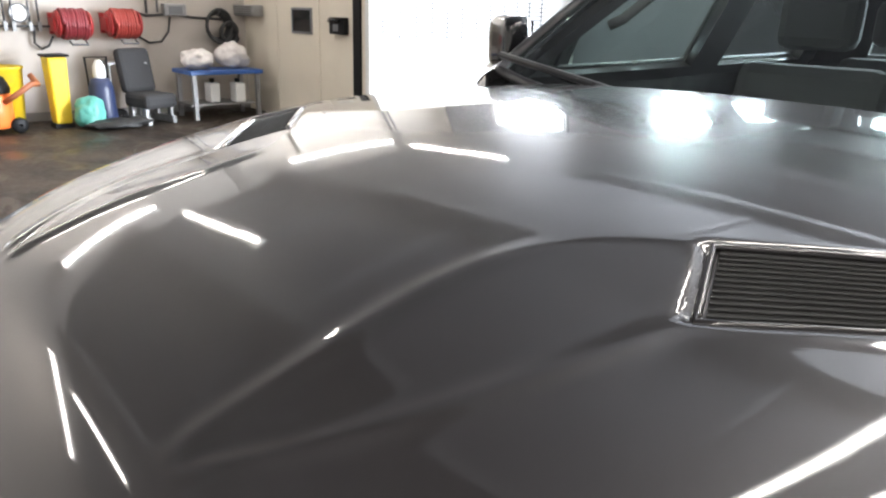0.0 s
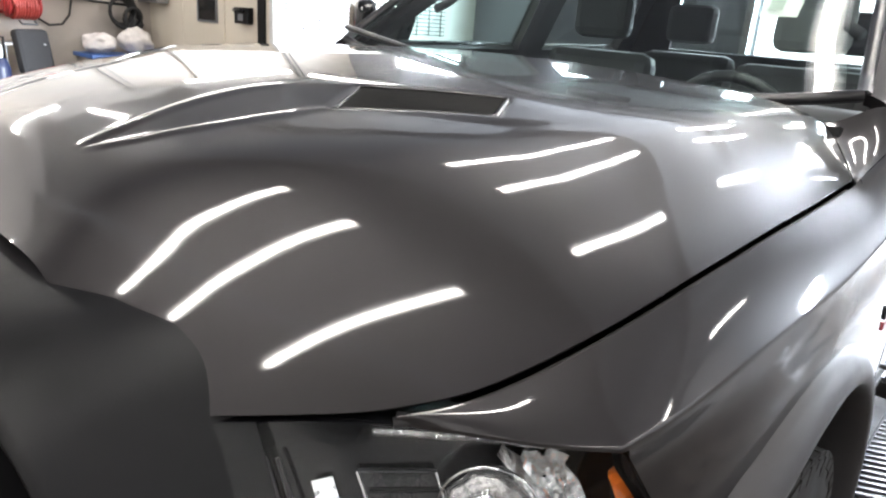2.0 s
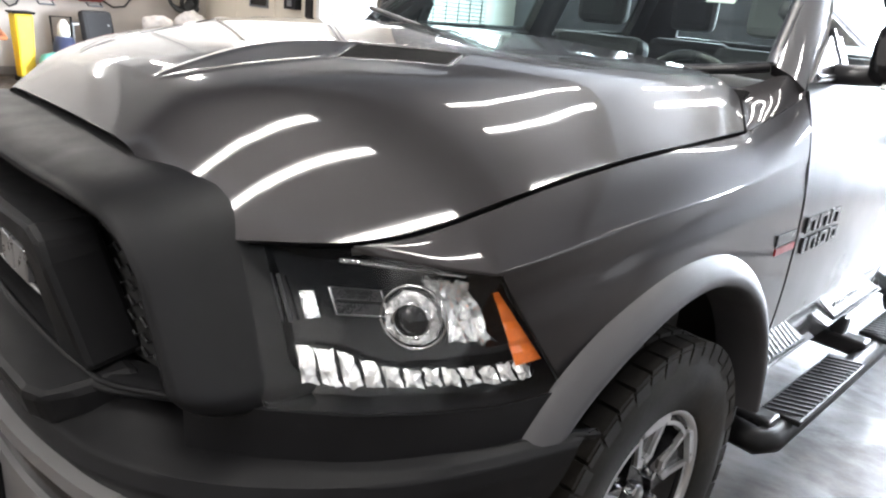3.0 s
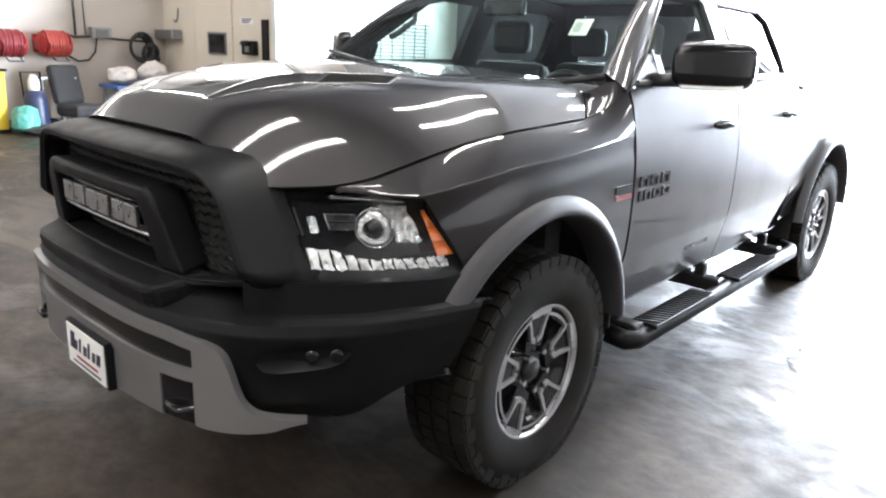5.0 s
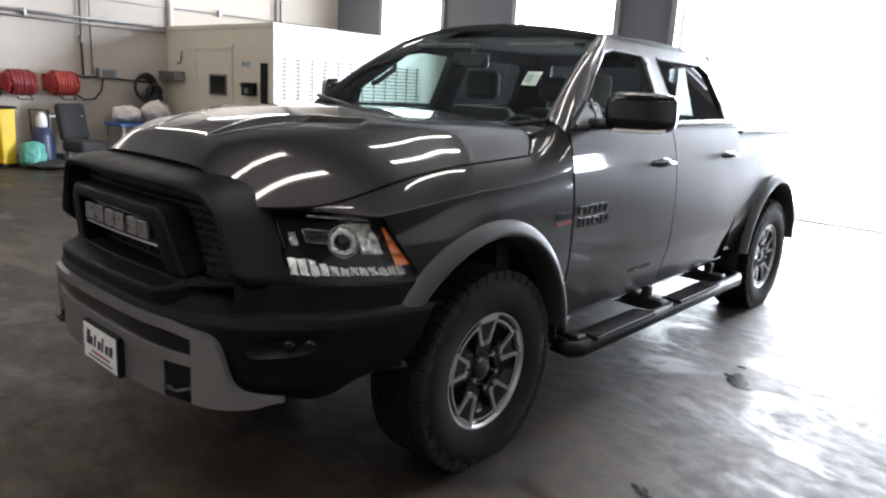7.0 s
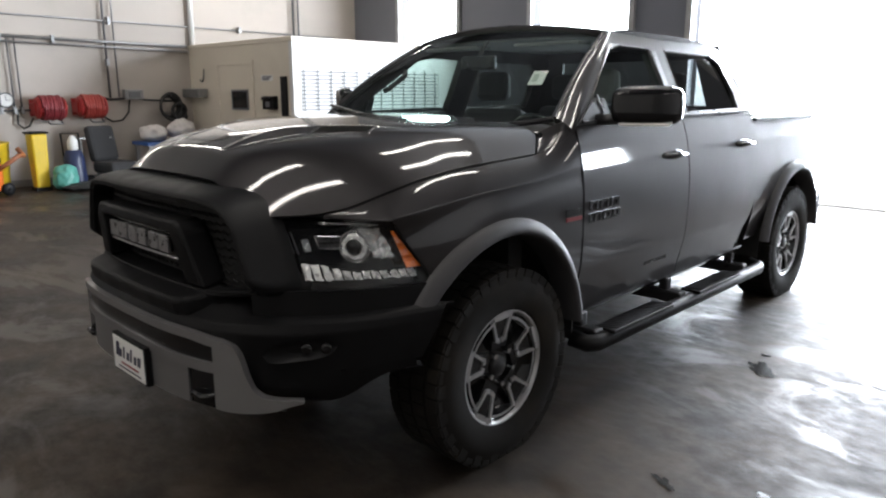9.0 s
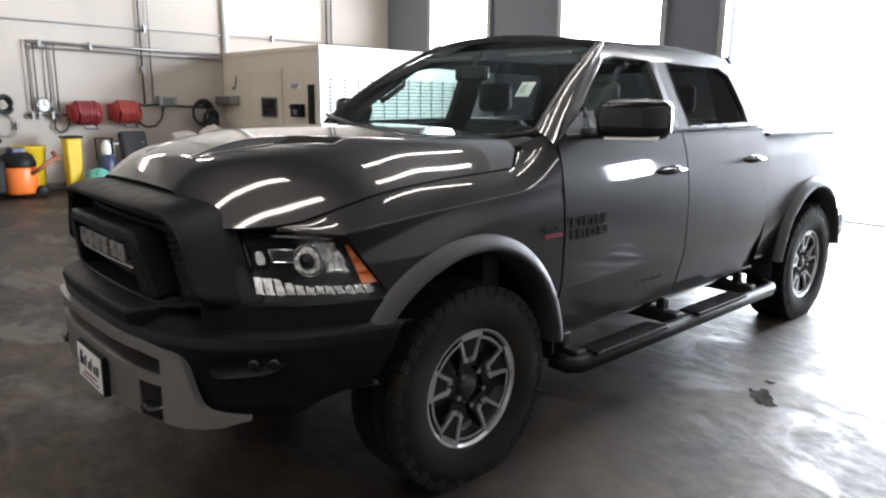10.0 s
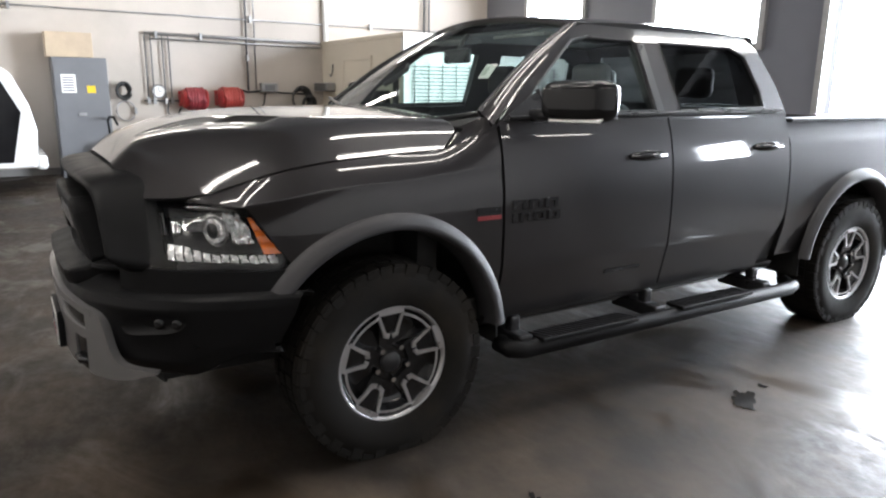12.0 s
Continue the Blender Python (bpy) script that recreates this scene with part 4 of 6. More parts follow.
def flare(yc, name="wheel_flare"):
    """A broad moulded lip round the wheel opening."""
    def at(u, v):
        prof = [(0.550, 0.90), (0.554, 0.975), (0.559, 1.015), (0.567, 1.032), (0.585, 1.034), (0.608, 1.025), (0.626, 1.011), (0.637, 0.990)]
        k = v * (len(prof) - 1)
        i = min(int(k), len(prof) - 2)
        r = prof[i][0] + (prof[i + 1][0] - prof[i][0]) * (k - i)
        x = prof[i][1] + (prof[i + 1][1] - prof[i][1]) * (k - i)
        low = math.asin(min(1, (0.795 - HUB - 0.01) / r)) if yc < 1 else radians(8)
        a = low + (radians(173) - low) * u
        y = yc - r * math.cos(a) * (1.0 if math.cos(a) > 0 else 0.92)
        z = HUB + 0.01 + r * math.sin(a)
        if yc < 1 and y < -0.2:
            x -= 0.03 * smooth01((-0.2 - y) / 0.4)
        return Vector((x, y, z))
    bm = outward(grid(at, 64, 18), (1, 0, 0))
    both(part(name, bm, FLARE, TRUCK, "grey moulded wheel-arch flare", smooth=True, thick=0.012))
    def liner(u, v):
        a = radians((28 if yc < 1 else -5) + (157 if yc < 1 else 190) * u)
        return Vector((0.50 + 0.46 * v, yc - 0.56 * math.cos(a), HUB + 0.01 + 0.56 * math.sin(a)))
    both(part("wheel_liner", grid(liner, 32, 3), SHADOWP, TRUCK, smooth=True, thick=0.008))
    def inner(u, v):
        a = radians(-5 + 190 * u)
        return Vector((0.50, yc - 0.56 * v * math.cos(a), HUB + 0.01 + 0.56 * v * math.sin(a)))
    both(part("wheel_well", grid(inner, 32, 3), SHADOWP, TRUCK, thick=0.008))


flare(0.0)
flare(WBASE)


# ---- doors, glass house and bed ----
BELT = [(0.5, 1.405), (1.5, 1.425), (2.7, 1.440)]


def door_panel(y0, y1, name, notch=0.0):
    def at(u, v):
        z = 0.525 + (lerp(y0 + (y1 - y0) * u, BELT) - 0.525) * v
        ye = y1 - notch * smooth01((0.88 - z) / 0.36)
        y = y0 + (ye - y0) * u
        return Vector((side_x(max(y, 0), z), y, z))
    bm = outward(grid(at, 16, 90), (1, 0, 0))
    d = part(name, bm, PAINT, TRUCK, smooth=True, thick=0.03)
    e = both(d)
    return d, e


both(part("door_jamb", outward(grid(lambda u, v: Vector((side_x(1, 0.53 + 0.90 * v) - 0.040, 0.50 + 2.23 * u, 0.53 + 0.90 * v)), 6, 24), (1, 0, 0)), SHADOWP, TRUCK, smooth=True, thick=0.01))


def handle(door, y, z):
    x = side_x(1, z)
    h = part("handle", tube([(x - 0.01, y - 0.125, z + 0.004), (x + 0.024, y - 0.105, z + 0.004), (x + 0.034, y, z + 0.006), (x + 0.024, y + 0.105, z + 0.004), (x - 0.01, y + 0.125, z + 0.004)], 0.014, 12), BLACKG, door, "dark gloss door handle", smooth=True)
    bm = bmesh.new()
    bmesh.ops.create_uvsphere(bm, u_segments=24, v_segments=12, radius=1)
    for v in bm.verts:
        v.co = Vector((x - 0.004 + v.co.x * 0.010, y + v.co.y * 0.150, z + v.co.z * 0.031))
    c = part("handle_cup", bm, BLACKG, door, smooth=True)
    return h, c


for name, y0, y1, notch, hy in (("front_door", 0.560, 1.660, 0.0, 1.476), ("rear_door", 1.672, 2.712, 0.16, 2.487)):
    dl, dr_ = door_panel(y0, y1, name, notch)
    for q in handle(dl, hy, 1.232 if name == "front_door" else 1.246):
        both(q).parent = dr_


def glass_x(z):
    return 0.928 - 0.47 * (z - 1.42) - 0.10 * max(0, z - 1.70) ** 1.2


def glass_house():
    out = [(0.545, 1.402), (2.730, 1.438), (2.710, 1.60), (2.640, 1.80), (2.55, 1.875), (2.2, 1.90), (1.45, 1.905), (1.26, 1.888), (1.135, 1.862)]
    w1 = [(0.668, 1.445), (1.590, 1.458), (1.580, 1.815), (1.25, 1.822), (1.135, 1.800)]
    w2 = [(1.790, 1.458), (2.530, 1.470), (2.540, 1.56), (2.49, 1.76), (2.38, 1.812), (1.775, 1.815)]
    place = lambda y, z: Vector((glass_x(z), y, z))
    fr = part("cab_side", outward(plate([out, w1, w2], place), (1, 0, 0)), PAINT, TRUCK, thick=0.05)
    both(fr)
    inset = lambda y, z: Vector((glass_x(z) - 0.016, y, z))
    for w, m, nm in ((w1, TINT, "front_window"), (w2, PRIVACY, "rear_window")):
        c = Vector((sum(p[0] for p in w) / len(w), sum(p[1] for p in w) / len(w)))
        big = [((p[0] - c.x) * 1.01 + c.x, (p[1] - c.y) * 1.02 + c.y) for p in w]
        o = part(nm, outward(plate([big], inset), (1, 0, 0)), m, TRUCK, "tinted side window")
        o.visible_shadow = False
        q = both(o)
        q.visible_shadow = False
        # black seal round the pane
        bm = bmesh.new()
        tube_into(bm, [place(*p) + Vector((-0.006, 0, 0)) for p in w], 0.010, 6, True)
        both(part("window_seal", bm, SATIN, TRUCK))
    both(part("quarter_bar", tube([place(0.838, 1.448), place(0.836, 1.56)], 0.012, 8), SATIN, TRUCK))
    both(part("belt_moulding", tube([(glass_x(1.44) + 0.012, 0.62, 1.436), (glass_x(1.44) + 0.012, 1.66, 1.448), (glass_x(1.45) + 0.012, 2.68, 1.460)], 0.009, 8), SATIN, TRUCK))
    both(part("pillar_cover", plate([[(1.60, 1.46), (1.655, 1.461), (1.645, 1.81), (1.590, 1.81)]], lambda y, z: Vector((glass_x(z) + 0.006, y, z))), SATIN, TRUCK, thick=0.004))


glass_house()


def ws(u, v):
    """The windscreen: u across from right to left, v from the cowl to the roof."""
    s = 2 * u - 1
    hw = 0.845 + (0.680 - 0.845) * v
    y0 = 0.40 + 0.115 * abs(s) ** 2.4
    y1 = 1.12 + 0.07 * abs(s) ** 2.4
    base = 1.398 + 0.055 * abs(s) ** 3
    z = base + (1.888 - base) * v + 0.03 * math.sin(v * math.pi) + 0.055 * v * (1 - s * s)
    return Vector((s * hw, y0 + (y1 - y0) * v, z))


def cab_top():
    o = part("windshield", outward(grid(ws, 30, 16), (0, -1, 0.8)), SCREEN, TRUCK, "clear windshield", smooth=True)
    o.visible_shadow = False
    bm = bmesh.new()
    for s in (0.0, 1.0):
        tube_into(bm, [ws(s, k / 12) for k in range(13)], 0.016, 8)
    tube_into(bm, [ws(k / 20, 1.0) for k in range(21)], 0.014, 8)
    tube_into(bm, [ws(k / 20, 0.0) for k in range(21)], 0.014, 8)
    part("windshield_seal", bm, SATIN, TRUCK, smooth=True)
    # front pillars between the windscreen and the side frame
    def pillar(u, v):
        a = ws(1.0, v * 1.0) + Vector((0.006, -0.004, 0.004))
        z = 1.404 + (1.888 - 1.404) * v
        y = 0.495 + (1.185 - 0.495) * v
        b = Vector((glass_x(z) + 0.006, y + 0.025, z + 0.002))
        m = (a + b) / 2 + Vector((0.010, -0.006, 0.010))
        return a * (1 - u) ** 2 + m * 2 * u * (1 - u) + b * u * u
    both(part("front_pillar", outward(grid(pillar, 8, 20), (1, -0.5, 0.5)), PAINT, TRUCK, smooth=True, thick=0.03))
    def roof(u, v):
        s = 2 * u - 1
        y = 1.10 + (2.61 - 1.10) * v + 0.06 * abs(s) ** 2.4 * (1 - v)
        hw = 0.690
        edge = abs(s) ** 6
        lift = 0.026 * math.sin(math.pi * min(1, v ** 0.8))
        z = 1.896 + lift + (0.052 + 0.006 * math.sin(math.pi * v) - 0.020 * v) * (1 - s * s) - 0.012 * edge
        return Vector((s * (hw + 0.015 * math.sin(math.pi * v)), y, z))
    part("roof", outward(grid(roof, 40, 30), (0, 0, 1)), PAINT, TRUCK, smooth=True, thick=0.03)
    def rear(u, v):
        s = 2 * u - 1
        return Vector((s * (0.90 - 0.20 * v), 2.66 - 0.10 * v, 1.43 + 0.45 * v))
    part("rear_wall", box((-0.90, 2.67, 0.55), (0.90, 2.728, 1.44)), PAINT, TRUCK)
    bm = plate([[(-0.9, 0), (0.9, 0), (0.7, 1), (-0.7, 1)], [(-0.62, 0.12), (0.62, 0.12), (0.55, 0.82), (-0.55, 0.82)]], lambda a, b: Vector((a, 2.73 - 0.11 * b, 1.43 + 0.46 * b)))
    part("rear_frame", outward(bm, (0, 1, 0)), PAINT, TRUCK, thick=0.03)
    o = part("back_window", outward(plate([[(-0.63, 0.11), (0.63, 0.11), (0.56, 0.83), (-0.56, 0.83)]], lambda a, b: Vector((a, 2.715 - 0.11 * b, 1.43 + 0.46 * b))), (0, 1, 0)), PRIVACY, TRUCK)
    o.visible_shadow = False
    for x0 in (-0.30, 0.38):
        part("wiper", tube([ws(0.5 + x0 / 1.7, 0.02) + Vector((0, -0.03, 0.02)), ws(0.5 + (x0 - 0.28) / 1.7, 0.05) + Vector((0, -0.03, 0.02)), ws(0.5 + (x0 - 0.55) / 1.7, 0.04) + Vector((0, -0.03, 0.02))], 0.010, 8), SATIN, TRUCK)


cab_top()


def cab_interior():
    part("cab_floor", box((-0.88, 0.25, 0.50), (0.88, 2.60, 0.60)), SHADOWP, TRUCK)
    part("firewall", box((-0.84, 0.20, 0.55), (0.84, 0.30, 1.27)), SHADOWP, TRUCK)
    def dash(u, v):
        pr = [(0.50, 1.375), (0.62, 1.405), (0.80, 1.40), (0.90, 1.36), (0.92, 1.24), (0.86, 0.95)]
        k = v * 5
        i = min(4, int(k))
        y = pr[i][0] + (pr[i + 1][0] - pr[i][0]) * (k - i)
        z = pr[i][1] + (pr[i + 1][1] - pr[i][1]) * (k - i)
        x = -0.82 + 1.64 * u
        return Vector((x, y, z + 0.02 * math.exp(-((x - 0.40) / 0.2) ** 2) * (1 if v < 0.7 else 0)))
    part("dashboard", outward(grid(dash, 30, 20), (0, 0, 1)), FABRIC, TRUCK, "dark grey dashboard", smooth=True, thick=0.02)
    wheel = part("steering_wheel", tube([(0.40 + 0.19 * math.cos(a / 28 * 2 * math.pi), 1.02 - 0.08 * math.sin(a / 28 * 2 * math.pi), 1.27 + 0.175 * math.sin(a / 28 * 2 * math.pi)) for a in range(28)], 0.018, 10, True), SATIN, TRUCK, "black steering wheel", smooth=True)
    bm = bmesh.new()
    tube_into(bm, [(0.22, 1.02, 1.27), (0.40, 1.0, 1.25), (0.58, 1.02, 1.27)], 0.028, 8)
    tube_into(bm, [(0.40, 1.0, 1.25), (0.40, 1.06, 1.11)], 0.028, 8)
    part("spoke", bm, SATIN, wheel, smooth=True)
    for x in (-0.42, 0.42):
        for y, nm in ((1.42, "front_seat"), (2.32, "rear_seat")):
            s = part(nm, box((x - 0.26, y - 0.40, 0.80), (x + 0.26, y + 0.06, 0.98)), FABRIC, TRUCK, "dark cloth seat", bevel=0.05)
            bm = box((x - 0.25, y, 0.92), (x + 0.25, y + 0.14, 1.50))
            bmesh.ops.rotate(bm, verts=bm.verts, cent=(x, y, 0.95), matrix=Matrix.Rotation(radians(-14), 3, "X"))
            part("backrest", bm, FABRIC, s, bevel=0.05)
            bm = box((x - 0.13, y + 0.12, 1.52), (x + 0.13, y + 0.22, 1.71))
            part("headrest", bm, GREYTRIM if nm == "front_seat" and x > 0 else FABRIC, s, bevel=0.04)
    part("headliner", box((-0.66, 1.18, 1.872), (0.66, 2.54, 1.885)), GREYTRIM, TRUCK)
    part("inner_mirror", box((-0.13, 0.93, 1.70), (0.13, 0.96, 1.78)), SATIN, TRUCK, "black rear-view mirror", bevel=0.02)
    part("mirror_stem", tube([(0, 0.95, 1.77), (0, 0.99, 1.83), (0, 1.02, 1.86)], 0.014, 8), SATIN, TRUCK)
    for s in (-1, 1):
        part("sun_visor", box((s * 0.36 - 0.22, 1.09, 1.83), (s * 0.36 + 0.22, 1.22, 1.85)), GREYTRIM, TRUCK, bevel=0.006)
        part("grab_handle", tube([(s * 0.735, 0.86, 1.58), (s * 0.70, 0.88, 1.60), (s * 0.67, 0.99, 1.68), (s * 0.69, 1.01, 1.71)], 0.016, 8), FABRIC, TRUCK, smooth=True)
    # price sheet stuck inside the glass
    c = ws(0.865, 0.40)
    st = part("window_sticker", plate([[(-0.045, -0.035), (0.045, -0.035), (0.045, 0.035), (-0.045, 0.035)]], lambda a, b: c + Vector((a, 0.02 + b * 0.8, b))), WHITEP, TRUCK, "small white sticker inside the windshield", thick=0.001)
    part("print", plate([[(-0.03, -0.02), (0.005, -0.02), (0.005, 0.02), (-0.03, 0.02)]], lambda a, b: c + Vector((a, 0.016 + b * 0.8, b))), mat("pale_print", (0.5, 0.55, 0.5), 0.6), st, thick=0.0006)


cab_interior()


def bed():
    def at(u, v):
        y = 2.745 + (4.32 - 2.745) * u
        zl = max(0.56, arch(y, WBASE, 0.58))
        zt = 1.385
        z = zl + (zt - zl) * v
        x = side_x(y, min(z, 1.30)) - 0.035 * smooth01((z - 1.25) / 0.15)
        x -= 0.03 * smooth01((y - 4.0) / 0.35)
        return Vector((x, y, z))
    both(part("bedside", outward(grid(at, 70, 30), (1, 0, 0)), PAINT, TRUCK, smooth=True, thick=0.04))
    both(part("bed_rail", box((0.83, 2.75, 1.386), (0.955, 4.30, 1.41)), BLACKP, TRUCK, "black bed rail cap", bevel=0.008))
    part("bed_floor", box((-0.92, 2.68, 0.78), (0.92, 4.32, 0.84)), SHADOWP, TRUCK)
    part("bed_front", box((-0.92, 2.745, 0.80), (0.92, 2.77, 1.38)), PAINT, TRUCK)
    t = part("tailgate", box((-0.78, 4.25, 0.82), (0.78, 4.325, 1.39)), PAINT, TRUCK, bevel=0.015)
    part("handle", box((-0.12, 4.326, 1.2), (0.12, 4.34, 1.28)), BLACKP, t)
    both(part("tail_light", box((0.78, 4.19, 0.95), (0.905, 4.335, 1.33)), REDLENS, TRUCK, "red tail light", bevel=0.02))
    b = part("rear_bumper", box((-0.95, 4.30, 0.52), (0.95, 4.46, 0.74)), BLACKP, TRUCK, "black rear bumper", bevel=0.04)
    both(part("bumper_corner", box((0.88, 4.10, 0.54), (0.965, 4.34, 0.73)), CHROME, TRUCK, "bright bumper corner", bevel=0.03))
    part("chassis", box((-0.45, -0.7, 0.36), (0.45, 4.3, 0.60)), SHADOWP, TRUCK)
    part("skid_plate", box((-0.5, -0.85, 0.34), (0.5, 0.3, 0.42)), SHADOWP, TRUCK)
    for y in (0, WBASE):
        part("axle", cyl((-0.8, y, HUB), (0.8, y, HUB), 0.06), SHADOWP, TRUCK)
    both(part("rocker", outward(grid(lambda u, v: Vector((0.86 + 0.085 * math.sin(v * 1.57), 0.50 + 2.22 * u, 0.44 + 0.085 * v)), 4, 8), (1, 0, 0)), PAINT, TRUCK, smooth=True, thick=0.03))
    part("engine_cover", box((-0.62, -0.80, 0.60), (0.62, 0.25, 1.05)), SHADOWP, TRUCK)


bed()


# ---- wheels ----
def wheel(yc, side, first=None):
    R = 0.425
    if first:
        m = pose(0.868 * side, yc, WHEELZ, 0, 0, 0 if side > 0 else 180)
        w = copy_thing(first, m)
        w.parent = TRUCK
        return w
    w = new("wheel")
    w.parent = TRUCK
    w.matrix_basis = pose(0.868, yc, WHEELZ)
    tyre = part("tyre", lathe([(0.238, -0.115), (0.262, -0.132), (0.34, -0.142), (0.392, -0.135), (0.412, -0.120), (0.418, -0.06), (0.418, 0.06), (0.412, 0.120), (0.392, 0.135), (0.34, 0.142), (0.262, 0.132), (0.246, 0.122), (0.238, 0.11)], 80), RUBBER, w, "worn black all-terrain tyre", smooth=True)
    bm = bmesh.new()
    for k in range(44):
        a = 2 * math.pi * k / 44
        for j, (x0, x1, off, r0) in enumerate(((-0.132, -0.085, 0.0, R), (-0.072, -0.012, 0.5, R + 0.001), (0.002, 0.066, 0.25, R + 0.001), (0.082, 0.134, 0.6, R))):
            m = Matrix.Rotation(a + off * 2 * math.pi / 44, 4, "X")
            box_into(bm, (x0, -0.0255, 0.402), (x1, 0.0255, r0), m)
        for sx in (-1, 1):
            m = Matrix.Rotation(a + 0.1, 4, "X")
            d = 0.016 if k % 2 else 0.036
            box_into(bm, (min(sx * 0.128, sx * 0.1375), -0.0245, 0.408 - d), (max(sx * 0.128, sx * 0.1375), 0.0245, 0.414), m)
    part("tread", bm, RUBBER, tyre)
    part("barrel", lathe([(0.19, 0.04), (0.215, 0.05), (0.225, 0.10), (0.236, 0.112), (0.236, -0.12), (0.215, -0.12), (0.205, 0.03)], 64), BLACKG, w, smooth=True)
    part("rim", lathe([(0.233, 0.108), (0.235, 0.117), (0.243, 0.122), (0.250, 0.124), (0.253, 0.118), (0.250, 0.108)], 80), POLISH, w, "machined rim ring", smooth=True)
    part("face", lathe([(0.001, 0.078), (0.06, 0.080), (0.10, 0.074), (0.15, 0.062), (0.20, 0.070), (0.212, 0.098), (0.234, 0.109)], 64), BLACKG, w, "gloss black wheel face", smooth=True)
    for k in range(5):
        a = 2 * math.pi * (k + 0.03) / 5
        m = Matrix.Rotation(a, 4, "X")
        bm = bmesh.new()
        # spoke body, its two machined edges and the pad on the ring
        vs = box_into(bm, (0.055, -0.048, 0.08), (0.092, 0.048, 0.212))
        for v in vs:
            if v.co.z > 0.2:
                v.co.x += 0.010
                v.co.y *= 1.05
            v.co = m @ v.co
        part("spoke", bm, BLACKG, w)
        bm = bmesh.new()
        for s in (-1, 1):
            pts = [Vector((0.104, s * 0.006, 0.116)), Vector((0.105, s * 0.026, 0.122)), Vector((0.107, s * 0.034, 0.150)), Vector((0.112, s * 0.053, 0.206)), Vector((0.114, s * 0.060, 0.2125))]
            half = [0.010, 0.0095, 0.0072, 0.0065, 0.0068]
            L, Rr = [], []
            for i, p in enumerate(pts):
                d = (pts[min(i + 1, 4)] - pts[max(i - 1, 0)])
                nrm = Vector((0, d.z, -d.y)).normalized() * half[i]
                L.append((p + nrm, p + nrm - Vector((0.014, 0, 0))))
                Rr.append((p - nrm, p - nrm - Vector((0.014, 0, 0))))
            vv = [[bm.verts.new(m @ q) for q in (L[i][1], L[i][0], Rr[i][0], Rr[i][1])] for i in range(5)]
            for A, B in zip(vv, vv[1:]):
                for q in range(3):
                    bm.faces.new((A[q], A[q + 1], B[q + 1], B[q]))
            bm.faces.new(vv[0])
            bm.faces.new(vv[-1][::-1])
        # arc of the pocket outline along the ring
        for i in range(10):
            a0 = radians(16 + 40 * i / 10)
            a1 = radians(16 + 40 * (i + 1) / 10)
            q = [(0.207, a0), (0.218, a0), (0.218, a1), (0.207, a1)]
            f = [bm.verts.new(m @ Vector((0.114, r * math.sin(b), r * math.cos(b)))) for r, b in q]
            bm.faces.new(f)
        bmesh.ops.recalc_face_normals(bm, faces=bm.faces)
        part("spoke_edge", bm, POLISH, w, "machined spoke edge")
        bm = bmesh.new()
        vs = box_into(bm, (0.104, -0.058, 0.216), (0.1205, 0.058, 0.241))
        for v in vs:
            if v.co.z < 0.2:
                v.co.y *= 0.8
            v.co = m @ v.co
        part("ring_pad", bm, POLISH, w)
        m2 = Matrix.Rotation(a + math.pi / 5, 4, "X")
        c = m2 @ Vector((0, 0, 0.074))
        part("lug_nut", cyl((0.075, c.y, c.z), (0.114, c.y, c.z), 0.0145, 0.011, 8), CHROME, w)
    part("hub_cap", lathe([(0.044, 0.07), (0.044, 0.092), (0.036, 0.099), (0.001, 0.101)], 30), SATIN, w, smooth=True)
    for o in w.children_recursive:
        o.data.transform(Matrix.Diagonal((1.0, 1.03, 1.03, 1)))
        # flat where it stands on the floor
        for v in o.data.vertices:
            v.co.z = max(v.co.z, 0.001 - WHEELZ)
    return w


W1 = wheel(0.0, 1)
wheel(WBASE, 1, W1)
wheel(0.0, -1, W1)
wheel(WBASE, -1, W1)


# ---- front end ----
BPLAN = [(0.0, -1.165), (0.30, -1.157), (0.50, -1.127), (0.62, -1.080), (0.75, -0.987), (0.87, -0.838), (0.95, -0.680), (1.0, -0.53), (1.03, -0.42)]


def bump_y(x, off=0.0):
    return curve(abs(x), BPLAN) - off


def strip(x0, x1, zlo, zhi, off, depth, n=40, nz=3):
    """A moulding that follows the bumper's curve between two heights."""
    def at(u, v):
        x = x0 + (x1 - x0) * u
        return Vector((x, bump_y(x, off), zlo(x) + (zhi(x) - zlo(x)) * v))
    return outward(grid(at, n, nz), (0, -1, 0))


